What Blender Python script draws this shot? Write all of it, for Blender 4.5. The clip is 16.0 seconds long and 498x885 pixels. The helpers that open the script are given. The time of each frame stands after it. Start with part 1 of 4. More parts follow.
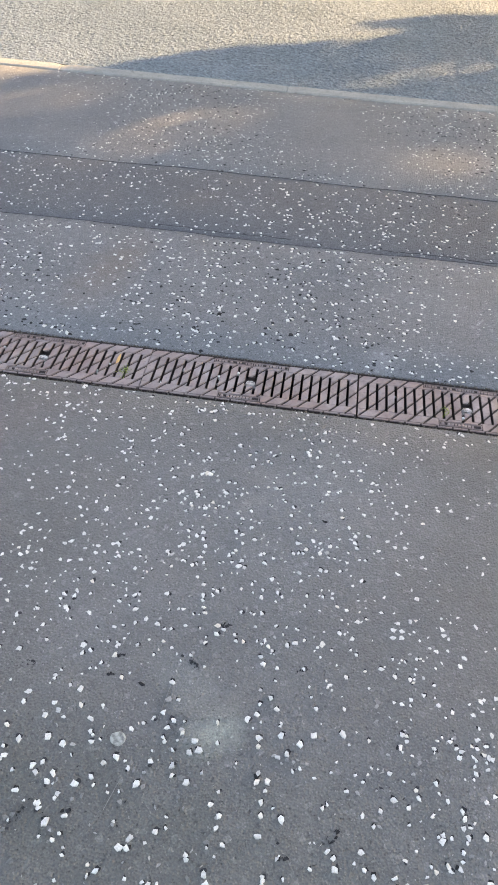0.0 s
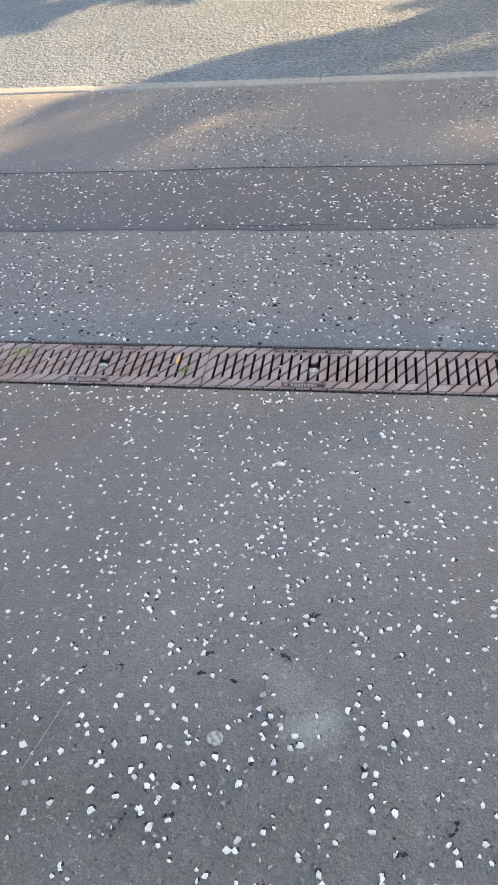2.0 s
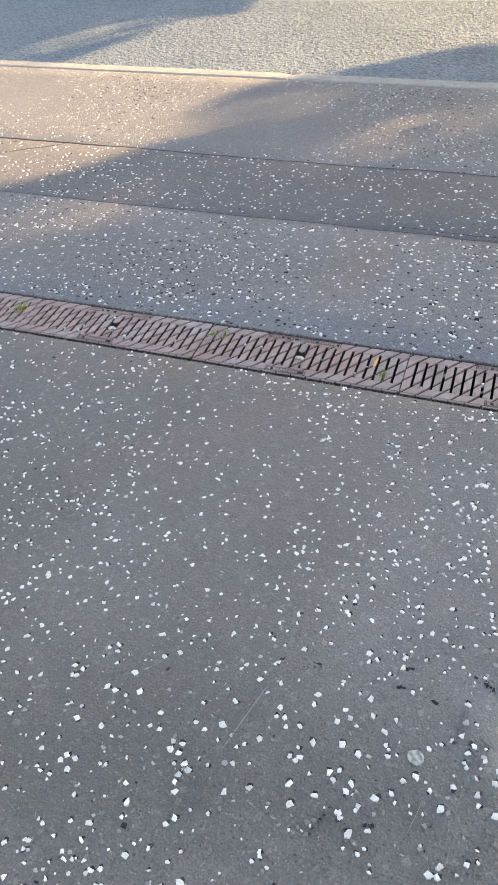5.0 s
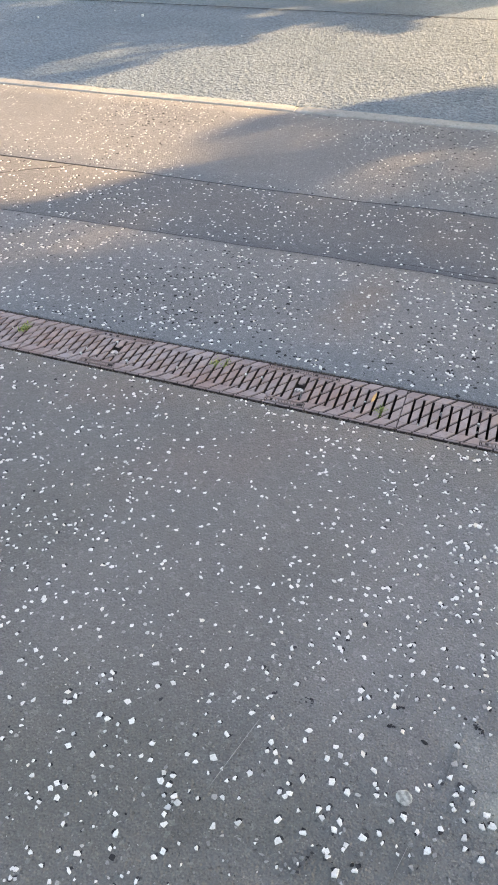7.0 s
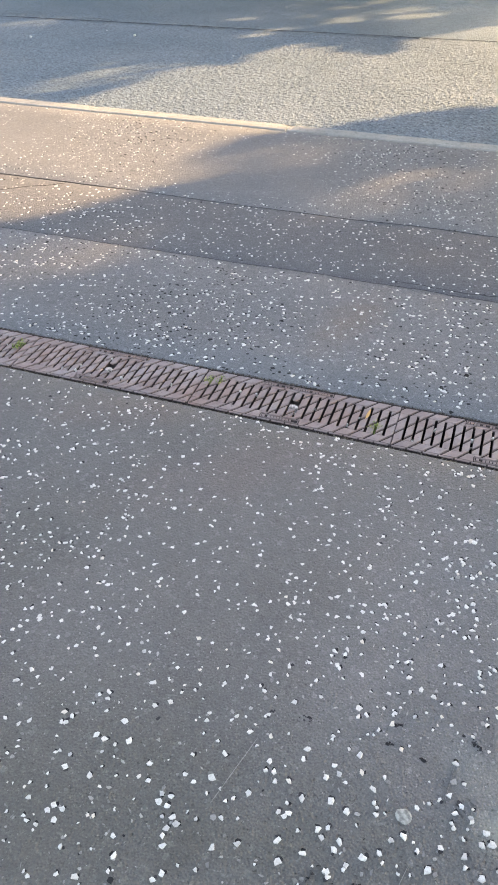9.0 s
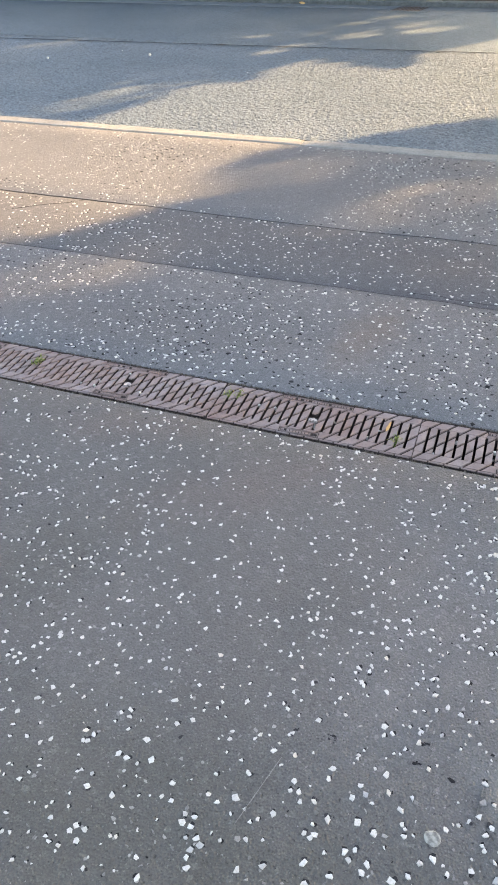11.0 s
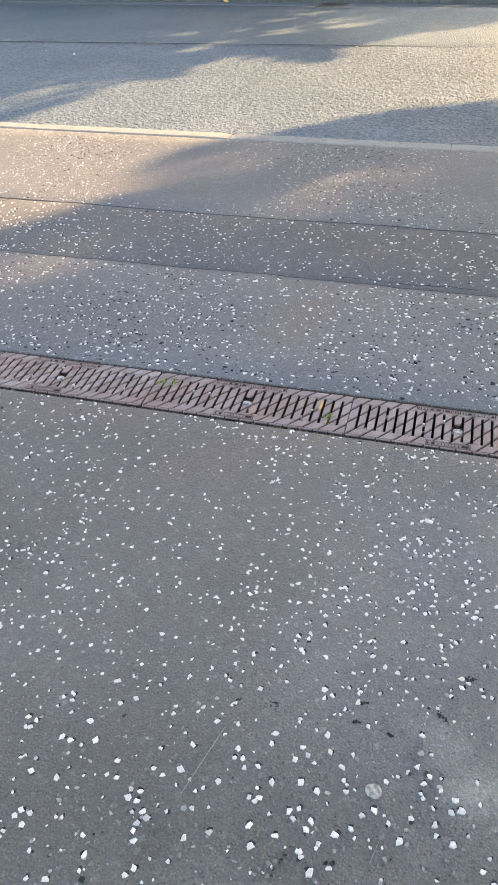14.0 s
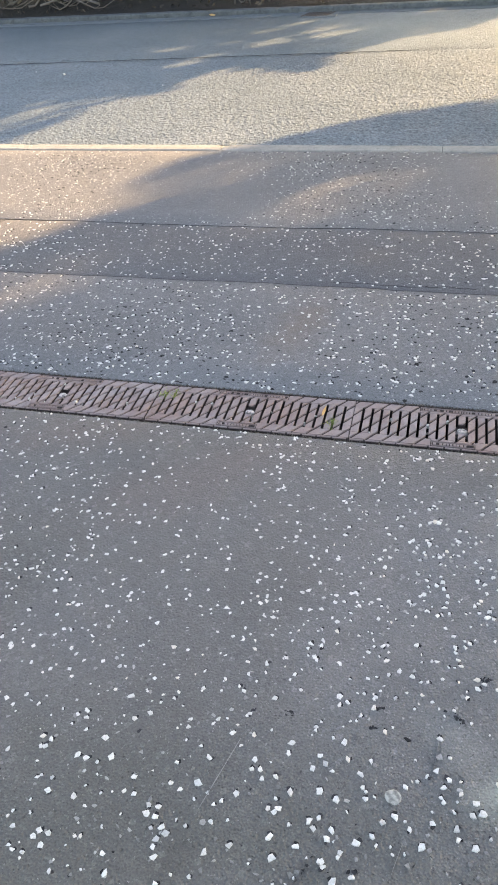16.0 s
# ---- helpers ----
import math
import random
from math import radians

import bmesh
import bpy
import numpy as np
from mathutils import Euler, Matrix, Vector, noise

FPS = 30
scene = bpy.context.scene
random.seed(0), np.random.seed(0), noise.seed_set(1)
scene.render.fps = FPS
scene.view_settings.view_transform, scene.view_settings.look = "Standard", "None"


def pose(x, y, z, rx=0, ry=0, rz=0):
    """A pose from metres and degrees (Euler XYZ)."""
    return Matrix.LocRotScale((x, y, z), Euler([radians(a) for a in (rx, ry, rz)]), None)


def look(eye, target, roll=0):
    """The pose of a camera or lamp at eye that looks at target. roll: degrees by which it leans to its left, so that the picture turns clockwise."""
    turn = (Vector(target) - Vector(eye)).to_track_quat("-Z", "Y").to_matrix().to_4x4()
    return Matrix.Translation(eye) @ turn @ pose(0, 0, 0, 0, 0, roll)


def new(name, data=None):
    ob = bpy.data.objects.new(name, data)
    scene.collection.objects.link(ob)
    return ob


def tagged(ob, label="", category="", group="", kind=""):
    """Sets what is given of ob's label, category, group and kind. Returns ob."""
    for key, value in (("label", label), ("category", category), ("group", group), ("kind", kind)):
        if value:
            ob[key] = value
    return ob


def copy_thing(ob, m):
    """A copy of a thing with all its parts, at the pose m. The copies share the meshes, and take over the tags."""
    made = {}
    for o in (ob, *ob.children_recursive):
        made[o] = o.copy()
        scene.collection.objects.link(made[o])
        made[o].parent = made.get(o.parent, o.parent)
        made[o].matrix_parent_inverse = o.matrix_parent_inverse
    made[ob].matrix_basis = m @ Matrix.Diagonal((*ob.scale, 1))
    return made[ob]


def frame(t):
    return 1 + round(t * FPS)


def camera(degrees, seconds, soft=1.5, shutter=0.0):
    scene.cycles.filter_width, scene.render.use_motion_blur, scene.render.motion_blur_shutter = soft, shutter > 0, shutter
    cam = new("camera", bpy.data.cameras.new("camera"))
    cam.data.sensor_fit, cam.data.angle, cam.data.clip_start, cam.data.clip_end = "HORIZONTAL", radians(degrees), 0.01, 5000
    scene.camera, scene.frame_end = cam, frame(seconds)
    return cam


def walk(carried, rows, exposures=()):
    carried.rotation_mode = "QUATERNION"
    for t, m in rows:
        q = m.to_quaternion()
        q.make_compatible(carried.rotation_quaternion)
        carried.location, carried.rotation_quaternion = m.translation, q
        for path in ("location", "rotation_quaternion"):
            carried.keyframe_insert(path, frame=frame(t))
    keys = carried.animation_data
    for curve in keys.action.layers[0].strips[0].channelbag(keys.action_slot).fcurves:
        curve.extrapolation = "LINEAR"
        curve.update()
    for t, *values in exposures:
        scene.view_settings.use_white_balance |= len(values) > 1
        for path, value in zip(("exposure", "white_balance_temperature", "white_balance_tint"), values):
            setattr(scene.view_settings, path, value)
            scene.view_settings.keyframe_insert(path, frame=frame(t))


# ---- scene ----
cam = camera(38.06, 16.0, soft=1.75)
PATH = [
    (0, (0.3785, -1.2317, 1.0592), (0.2436, 0.2067, -0.3238), 3.76),
    (0.2, (0.3848, -1.2429, 1.053), (0.2402, 0.1974, -0.327), 1.34),
    (0.5, (0.3992, -1.2567, 1.0192), (0.2226, 0.1811, -0.3598), -3.99),
    (0.7, (0.4102, -1.2498, 1.0022), (0.1974, 0.1851, -0.3747), -6.34),
    (1, (0.4021, -1.2452, 0.9963), (0.1655, 0.1914, -0.3748), -7.04),
    (1.5, (0.371, -1.2298, 0.993), (0.0988, 0.205, -0.3735), -6.18),
    (2, (0.3573, -1.2328, 0.9987), (0.057, 0.203, -0.3607), -5.83),
    (2.2, (0.3428, -1.2293, 1.0085), (0.0323, 0.2086, -0.3464), -4.02),
    (2.4, (0.286, -1.2307, 1.0248), (-0.0723, 0.2012, -0.3247), -2.39),
    (2.5, (0.2453, -1.2362, 1.0254), (-0.1406, 0.1939, -0.3185), -1.50),
    (2.6, (0.2119, -1.2484, 1.0228), (-0.214, 0.1734, -0.3178), -1.29),
    (2.8, (0.1493, -1.258, 1.0155), (-0.3638, 0.141, -0.3185), -1.59),
    (3, (0.1337, -1.2471, 1.0246), (-0.4236, 0.1122, -0.3325), -2.15),
    (3.2, (0.1551, -1.2513, 1.0113), (-0.3953, 0.0855, -0.3708), -2.52),
    (5.3, (0.1456, -1.2637, 1.0281), (-0.4068, 0.104, -0.3226), -4.33),
    (5.5, (0.1327, -1.2618, 1.0509), (-0.4171, 0.1132, -0.2935), -2.80),
    (6, (0.1291, -1.264, 1.0493), (-0.4223, 0.1176, -0.2876), -2.21),
    (6.5, (0.128, -1.2631, 1.0527), (-0.4238, 0.1244, -0.2778), -1.58),
    (7, (0.1305, -1.2662, 1.0533), (-0.4029, 0.1359, -0.2694), -1.24),
    (7.5, (0.1292, -1.2676, 1.0551), (-0.382, 0.1485, -0.2614), -0.79),
    (8, (0.1298, -1.2695, 1.0587), (-0.3727, 0.1554, -0.2517), -0.39),
    (8.2, (0.1252, -1.2701, 1.0603), (-0.3792, 0.1571, -0.2468), -0.30),
    (10.3, (0.1176, -1.2681, 1.0553), (-0.43, 0.1753, -0.2161), -1.92),
    (10.5, (0.116, -1.2684, 1.0548), (-0.4351, 0.1757, -0.2144), -1.92),
    (11, (0.1105, -1.2652, 1.0549), (-0.4557, 0.1785, -0.208), -2.22),
    (11.5, (0.1008, -1.258, 1.0538), (-0.481, 0.1832, -0.2048), -2.32),
    (12, (0.0988, -1.2596, 1.0581), (-0.4996, 0.1795, -0.1954), -2.57),
    (12.5, (0.1133, -1.2683, 1.0527), (-0.4454, 0.1725, -0.2169), -1.85),
    (12.7, (0.1366, -1.2794, 1.0425), (-0.3475, 0.1818, -0.2344), -0.56),
    (12.8, (0.1421, -1.2852, 1.0396), (-0.3114, 0.1872, -0.2357), 0.12),
    (13, (0.1481, -1.2865, 1.0323), (-0.2903, 0.1916, -0.2417), -0.30),
    (13.5, (0.1524, -1.292, 1.0324), (-0.2851, 0.19, -0.2374), -1.39),
    (14, (0.1574, -1.2905, 1.0314), (-0.2831, 0.1956, -0.2325), -2.26),
    (14.5, (0.156, -1.2894, 1.0318), (-0.287, 0.2006, -0.2266), -2.99),
    (15, (0.1573, -1.2901, 1.0303), (-0.29, 0.2031, -0.2227), -3.71),
    (15.5, (0.1593, -1.2897, 1.0276), (-0.2946, 0.206, -0.2202), -4.47),
    (16, (0.1598, -1.2892, 1.0293), (-0.298, 0.2092, -0.2138), -5.02),
]

walk(cam, [(t, look(eye, target, roll)) for t, eye, target, roll in PATH], exposures=[(0.0, 2.27, 8170, 15.5), (16.0, 2.27, 8170, 15.5)])

# ---- light ----
SUN_ELEVATION, SUN_TURN = 20.0, 48.0          # degrees above the ground; from +x towards +y
SUN_WAY = Vector((math.cos(radians(SUN_TURN)) * math.cos(radians(SUN_ELEVATION)),
                  math.sin(radians(SUN_TURN)) * math.cos(radians(SUN_ELEVATION)),
                  math.sin(radians(SUN_ELEVATION))))
world = bpy.data.worlds.new("evening_sky")
scene.world = world
world.use_nodes = True
wn = world.node_tree
sky = wn.nodes.new("ShaderNodeTexSky")
sky.sky_type, sky.sun_disc = "NISHITA", False
sky.sun_elevation, sky.sun_rotation = radians(SUN_ELEVATION), radians(90 - SUN_TURN)
sky.dust_density = 1.5
wn.links.new(sky.outputs[0], wn.nodes["Background"].inputs[0])
wn.nodes["Background"].inputs[1].default_value = 0.15
sun = new("sun", bpy.data.lights.new("sun", "SUN"))
sun.data.energy, sun.data.angle, sun.data.color = 4.4, radians(0.53), (1.0, 0.76, 0.46)
sun.matrix_world = look(SUN_WAY * 60, (0, 0, 0))


# ---- materials ----
class Nodes:
    """A principled material and short ways to add nodes to it."""

    def __init__(self, name, rough=0.8, metal=0.0):
        self.m = bpy.data.materials.new(name)
        self.m.use_nodes = True
        self.t = self.m.node_tree
        self.b = self.t.nodes["Principled BSDF"]
        self.b.inputs["Roughness"].default_value = rough
        self.b.inputs["Metallic"].default_value = metal
        self.b.inputs["Specular IOR Level"].default_value = 0.35
        self.where = self.t.nodes.new("ShaderNodeNewGeometry")

    def put(self, a, b):
        self.t.links.new(a, b)

    def place(self):
        return self.where.outputs["Position"]

    def noise(self, scale, detail=3.0, rough=0.55, stretch=None):
        n = self.t.nodes.new("ShaderNodeTexNoise")
        n.inputs["Scale"].default_value, n.inputs["Detail"].default_value, n.inputs["Roughness"].default_value = scale, detail, rough
        if stretch:
            m = self.t.nodes.new("ShaderNodeMapping")
            m.inputs["Scale"].default_value = stretch
            self.put(self.place(), m.inputs[0])
            self.put(m.outputs[0], n.inputs["Vector"])
        else:
            self.put(self.place(), n.inputs["Vector"])
        return n.outputs[0]

    def cells(self, scale, what="Color", feature="F1", jitter=1.0):
        n = self.t.nodes.new("ShaderNodeTexVoronoi")
        n.feature = feature
        n.inputs["Scale"].default_value, n.inputs["Randomness"].default_value = scale, jitter
        self.put(self.place(), n.inputs["Vector"])
        return n.outputs[what]

    def ramp(self, fac, stops, interp="LINEAR"):
        n = self.t.nodes.new("ShaderNodeValToRGB")
        n.color_ramp.interpolation = interp
        while len(n.color_ramp.elements) < len(stops):
            n.color_ramp.elements.new(0.5)
        for e, (p, c) in zip(n.color_ramp.elements, stops):
            e.position = p
            e.color = (*c, 1) if isinstance(c, tuple) else (c, c, c, 1)
        self.put(fac, n.inputs[0])
        return n.outputs[0]

    def mix(self, fac, a, b, mode="MIX"):
        n = self.t.nodes.new("ShaderNodeMix")
        n.data_type, n.blend_type = "RGBA", mode
        for k, v in ((0, fac), (6, a), (7, b)):
            sock = n.inputs[k]
            if isinstance(v, (int, float)):
                sock.default_value = v if k == 0 else (v, v, v, 1)
            elif isinstance(v, tuple):
                sock.default_value = (*v, 1)
            else:
                self.put(v, sock)
        return n.outputs[2]

    def math(self, op, a, b=0.0):
        n = self.t.nodes.new("ShaderNodeMath")
        n.operation = op
        for sock, v in zip(n.inputs, (a, b)):
            if isinstance(v, (int, float)):
                sock.default_value = v
            else:
                self.put(v, sock)
        return n.outputs[0]

    def spot(self, x, y, rx, ry, turn=0.0, soft=0.5):
        """1 in the middle of a stain at x, y, falling to 0 at its rim."""
        m = self.t.nodes.new("ShaderNodeMapping")
        m.vector_type = "TEXTURE"
        m.inputs["Location"].default_value = (x, y, 0)
        m.inputs["Rotation"].default_value = (0, 0, radians(turn))
        m.inputs["Scale"].default_value = (rx, ry, 1)
        self.put(self.place(), m.inputs[0])
        g = self.t.nodes.new("ShaderNodeVectorMath")
        g.operation = "LENGTH"
        self.put(m.outputs[0], g.inputs[0])
        wob = self.math("MULTIPLY", self.math("SUBTRACT", self.noise(14, 3), 0.5), 1.1)
        d = self.math("ADD", g.outputs["Value"], wob)
        return self.ramp(d, [(soft * 0.4, 1.0), (1.0, 0.0)])

    def bump(self, height, distance, strength=1.0, after=None):
        n = self.t.nodes.new("ShaderNodeBump")
        n.inputs["Strength"].default_value, n.inputs["Distance"].default_value = strength, distance
        self.put(height, n.inputs["Height"])
        if after is not None:
            self.put(after, n.inputs["Normal"])
        return n.outputs[0]

    def done(self, color, normal=None, rough=None):
        if isinstance(color, tuple):
            self.b.inputs["Base Color"].default_value = (*color, 1)
        else:
            self.put(color, self.b.inputs["Base Color"])
        if normal is not None:
            self.put(normal, self.b.inputs["Normal"])
        if rough is not None:
            self.put(rough, self.b.inputs["Roughness"])
        return self.m


def asphalt(name, dark, light, brown, grit=0.5, pits=0.5, stains=()):
    n = Nodes(name, 0.82)
    base = n.mix(n.ramp(n.noise(3.0, 5, 0.6), [(0.3, 0.0), (0.7, 1.0)]), dark, light)
    base = n.mix(n.ramp(n.noise(1.3, 3), [(0.45, 0.0), (0.75, 0.55)]), base, brown)
    for x, y, rx, ry, turn, tone, amount in stains:
        base = n.mix(n.math("MULTIPLY", n.spot(x, y, rx, ry, turn), amount), base, tone)
    # fine sand and small stones in the binder
    sand = n.ramp(n.cells(520), [(0.05, 0.66), (0.4, 0.94), (0.8, 1.10), (0.92, 1.65), (1.0, 2.5)])
    base = n.mix(grit, base, n.mix(1.0, base, sand, "MULTIPLY"))
    stones = n.ramp(n.cells(130), [(0.0, 0.66), (0.14, 0.93), (0.8, 1.04), (0.9, 1.45), (1.0, 2.0)])
    base = n.mix(grit * 0.8, base, n.mix(1.0, base, stones, "MULTIPLY"))
    holes = n.ramp(n.noise(170, 2, 0.5), [(0.29, 0.2), (0.37, 1.0)])
    base = n.mix(pits, base, n.mix(1.0, base, holes, "MULTIPLY"))
    rough = n.ramp(n.noise(60, 3), [(0.3, 0.68), (0.7, 0.9)])
    nor = n.bump(n.noise(45, 4), 0.004, 0.5)
    nor = n.bump(n.cells(260, "Distance"), 0.0030, 0.8, nor)
    nor = n.bump(holes, 0.002, 0.9, nor)
    return n.done(base, nor, rough)


NEAR_STAINS = [
    (0.312, -0.757, 0.062, 0.045, 40, (0.36, 0.385, 0.335), 0.6),
    (0.262, -0.695, 0.110, 0.050, -48, (0.25, 0.26, 0.25), 0.45),
    (-0.107, -0.935, 0.055, 0.042, 20, (0.040, 0.041, 0.047), 0.6),
    (0.064, -0.915, 0.045, 0.035, 60, (0.05, 0.05, 0.055), 0.5),
    (-0.31, -0.20, 0.40, 0.12, 35, (0.185, 0.155, 0.148), 0.4),
    (-0.66, -0.09, 0.28, 0.09, 20, (0.180, 0.150, 0.140), 0.4),
    (0.10, -0.45, 0.45, 0.12, 80, (0.19, 0.188, 0.19), 0.35),
    (0.42, -0.26, 0.34, 0.20, 10, (0.215, 0.213, 0.213), 0.55),
    (-0.65, -0.55, 0.30, 0.16, 60, (0.105, 0.104, 0.096), 0.4),
    (-0.28, -0.94, 0.70, 0.28, 8, (0.104, 0.105, 0.095), 0.75),
    (0.25, -0.28, 0.60, 0.20, 0, (0.195, 0.194, 0.198), 0.25),
    (0.28, -0.50, 0.34, 0.20, 10, (0.200, 0.199, 0.200), 0.4),
    (0.38, -0.93, 0.50, 0.18, 0, (0.108, 0.110, 0.100), 0.5),
]
M_NEAR = asphalt("worn_mastic_asphalt", (0.129, 0.1275, 0.1275), (0.164, 0.162, 0.1615), (0.153, 0.149, 0.149), 0.62, 0.35, NEAR_STAINS)
M_MID = asphalt("worn_pavement_asphalt", (0.153, 0.155, 0.162), (0.191, 0.192, 0.199), (0.179, 0.176, 0.181), 0.95, 0.6,
                [(-0.20, 0.50, 0.24, 0.10, 75, (0.20, 0.16, 0.135), 0.5), (0.56, 0.22, 0.07, 0.05, 60, (0.28, 0.28, 0.29), 0.5),
                 (-0.2, 0.742, 2.6, 0.024, 0, (0.085, 0.085, 0.093), 0.35), (-1.0, 0.42, 0.7, 0.30, 0, (0.135, 0.136, 0.142), 0.5)])
M_PATCH = asphalt("dark_trench_asphalt", (0.106, 0.107, 0.116), (0.129, 0.130, 0.140), (0.122, 0.121, 0.129), 0.85, 0.5,
                  [(-1.5, 0.95, 1.3, 0.6, 0, (0.155, 0.150, 0.150), 0.6), (-0.05, 0.98, 0.14, 0.08, 40, (0.165, 0.145, 0.138), 0.35),
                   (0.0, 0.742, 2.6, 0.03, 0, (0.080, 0.080, 0.088), 0.3)])
M_TOP = asphalt("pale_pavement_asphalt", (0.153, 0.152, 0.156), (0.188, 0.186, 0.189), (0.176, 0.173, 0.175), 0.85, 0.6)


def chip_material(name, tones, rough):
    n = Nodes(name, rough)
    info = n.t.nodes.new("ShaderNodeObjectInfo")
    r = n.math("FRACT", n.math("ADD", n.where.outputs["Random Per Island"], info.outputs["Random"]))
    c = n.ramp(r, tones)
    c = n.mix(n.ramp(n.noise(420, 2), [(0.35, 0.55), (0.55, 0.0)]), c, n.mix(1.0, c, (0.66, 0.63, 0.58), "MULTIPLY"))
    return n.done(c, n.bump(n.noise(350, 2), 0.0008, 0.5))


M_CHIP = chip_material("white_quartz", [(0.0, (0.44, 0.44, 0.435)), (0.10, (0.57, 0.565, 0.545)), (0.4, (0.65, 0.645, 0.62)),
                                        (0.85, (0.73, 0.725, 0.695)), (1.0, (0.66, 0.61, 0.53))], 0.5)
# dark stone and bitumen, and the painted shade in gaps beside white chips
M_DARK = chip_material("bitumen_stone_and_gap_shade", [(0.0, (0.012, 0.012, 0.014)), (0.6, (0.024, 0.025, 0.028)), (1.0, (0.045, 0.045, 0.05))], 0.9)
M_GREY = chip_material("grey_stone", [(0.0, (0.13, 0.13, 0.13)), (0.6, (0.22, 0.22, 0.217)), (1.0, (0.40, 0.395, 0.38))], 0.75)


def road_material(name, tones, coarse, relief=0.005):
    n = Nodes(name, 0.56)
    n.b.inputs["Specular IOR Level"].default_value = 0.5
    base = n.mix(n.ramp(n.noise(1.6, 4), [(0.3, 0.0), (0.7, 1.0)]), tones[0], tones[1])
    s = n.ramp(n.cells(coarse), [(0.0, 0.5), (0.3, 0.85), (0.65, 1.1), (0.9, 1.5), (1.0, 1.75)])
    base = n.mix(0.85, base, n.mix(1.0, base, s, "MULTIPLY"))
    base = n.mix(0.5, base, n.mix(1.0, base, n.ramp(n.noise(300, 2), [(0.3, 0.6), (0.7, 1.35)]), "MULTIPLY"))
    nor = n.bump(n.cells(coarse, "Distance"), relief, 0.55)
    nor = n.bump(n.noise(260, 3), 0.002, 0.5, nor)
    return n.done(base, nor)


M_ROAD = road_material("coarse_road_stone", ((0.118, 0.146, 0.162), (0.163, 0.191, 0.206)), 105)
M_ROAD_FAR = road_material("smooth_road_asphalt", ((0.104, 0.133, 0.151), (0.142, 0.170, 0.186)), 100, 0.009)


def concrete(name, a, b, grime, scale=9.0):
    n = Nodes(name, 0.85)
    c = n.mix(n.ramp(n.noise(scale, 5, 0.65), [(0.3, 0.0), (0.7, 1.0)]), a, b)
    c = n.mix(n.ramp(n.noise(38, 4, 0.7), [(0.5, 0.0), (0.72, 0.7)]), c, grime)
    c = n.mix(0.5, c, n.mix(1.0, c, n.ramp(n.cells(300), [(0.0, 0.7), (0.6, 1.0), (1.0, 1.25)]), "MULTIPLY"))
    nor = n.bump(n.noise(120, 4, 0.7), 0.002, 0.7)
    return n.done(c, nor)


M_KERB = concrete("pale_concrete", (0.28, 0.268, 0.243), (0.36, 0.345, 0.312), (0.18, 0.172, 0.155))
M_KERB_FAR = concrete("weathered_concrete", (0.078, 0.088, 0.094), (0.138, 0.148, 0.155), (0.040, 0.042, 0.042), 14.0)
M_GUTTER = concrete("worn_gutter", (0.128, 0.144, 0.155), (0.172, 0.188, 0.200), (0.10, 0.11, 0.115))
M_CHANNEL = concrete("wet_channel_concrete", (0.030, 0.028, 0.026), (0.05, 0.046, 0.042), (0.02, 0.02, 0.018))

n = Nodes("rusty_cast_iron", 0.62, 0.35)
c = n.mix(n.ramp(n.noise(16, 5, 0.65), [(0.3, 0.0), (0.7, 1.0)]), (0.235, 0.185, 0.178), (0.385, 0.325, 0.317))
c = n.mix(n.ramp(n.noise(5, 3), [(0.42, 0.0), (0.66, 0.75)]), c, (0.275, 0.186, 0.165))
c = n.mix(n.ramp(n.noise(130, 4, 0.7), [(0.55, 0.0), (0.72, 0.6)]), c, (0.14, 0.105, 0.095))
M_IRON = n.done(c, n.bump(n.noise(420, 3), 0.0008, 0.6), n.ramp(n.noise(30, 3), [(0.3, 0.5), (0.7, 0.8)]))
n = Nodes("dirty_iron", 0.85, 0.1)
M_DIRT = n.done(n.mix(n.noise(50, 4), (0.030, 0.022, 0.020), (0.080, 0.060, 0.054)), n.bump(n.noise(300, 3), 0.001, 0.6))
n = Nodes("dark_iron_edge", 0.85, 0.1)
M_EDGE = n.done(n.mix(n.noise(40, 4), (0.035, 0.026, 0.024), (0.09, 0.066, 0.058)), n.bump(n.noise(200, 3), 0.001, 0.6))
n = Nodes("pale_bolt_metal", 0.6, 0.0)
M_BOLT = n.done(n.mix(n.ramp(n.noise(130, 4), [(0.38, 0.0), (0.6, 1.0)]), (0.18, 0.155, 0.14), (0.62, 0.545, 0.50)), n.bump(n.noise(300, 3), 0.0006, 0.5))
n = Nodes("gully_iron", 0.7, 0.3)
M_GULLY = n.done(n.mix(n.noise(25, 4), (0.045, 0.032, 0.028), (0.090, 0.066, 0.056)), n.bump(n.noise(200, 3), 0.001, 0.6))
n = Nodes("dry_chewing_gum", 0.7)
M_GUM = n.done(n.mix(n.ramp(n.noise(150, 4), [(0.38, 0.0), (0.62, 1.0)]), (0.17, 0.175, 0.165), (0.38, 0.385, 0.355)), n.bump(n.noise(160, 3), 0.001, 0.5))
n = Nodes("soil_and_litter", 0.95)
c = n.mix(n.noise(9, 5), (0.014, 0.012, 0.011), (0.036, 0.031, 0.028))
M_SOIL = n.done(n.mix(n.ramp(n.cells(60), [(0.8, 0.0), (0.95, 0.5)]), c, (0.07, 0.058, 0.05)), n.bump(n.noise(45, 5), 0.02, 0.8))
n = Nodes("grey_bark", 0.9)
M_BARK = n.done(n.mix(n.noise(30, 5), (0.10, 0.085, 0.075), (0.22, 0.19, 0.17)), n.bump(n.noise(60, 5), 0.004, 0.7))


def leaf_material(name, tones):
    n = Nodes(name, 0.6)
    return n.done(n.ramp(n.where.outputs["Random Per Island"], tones))


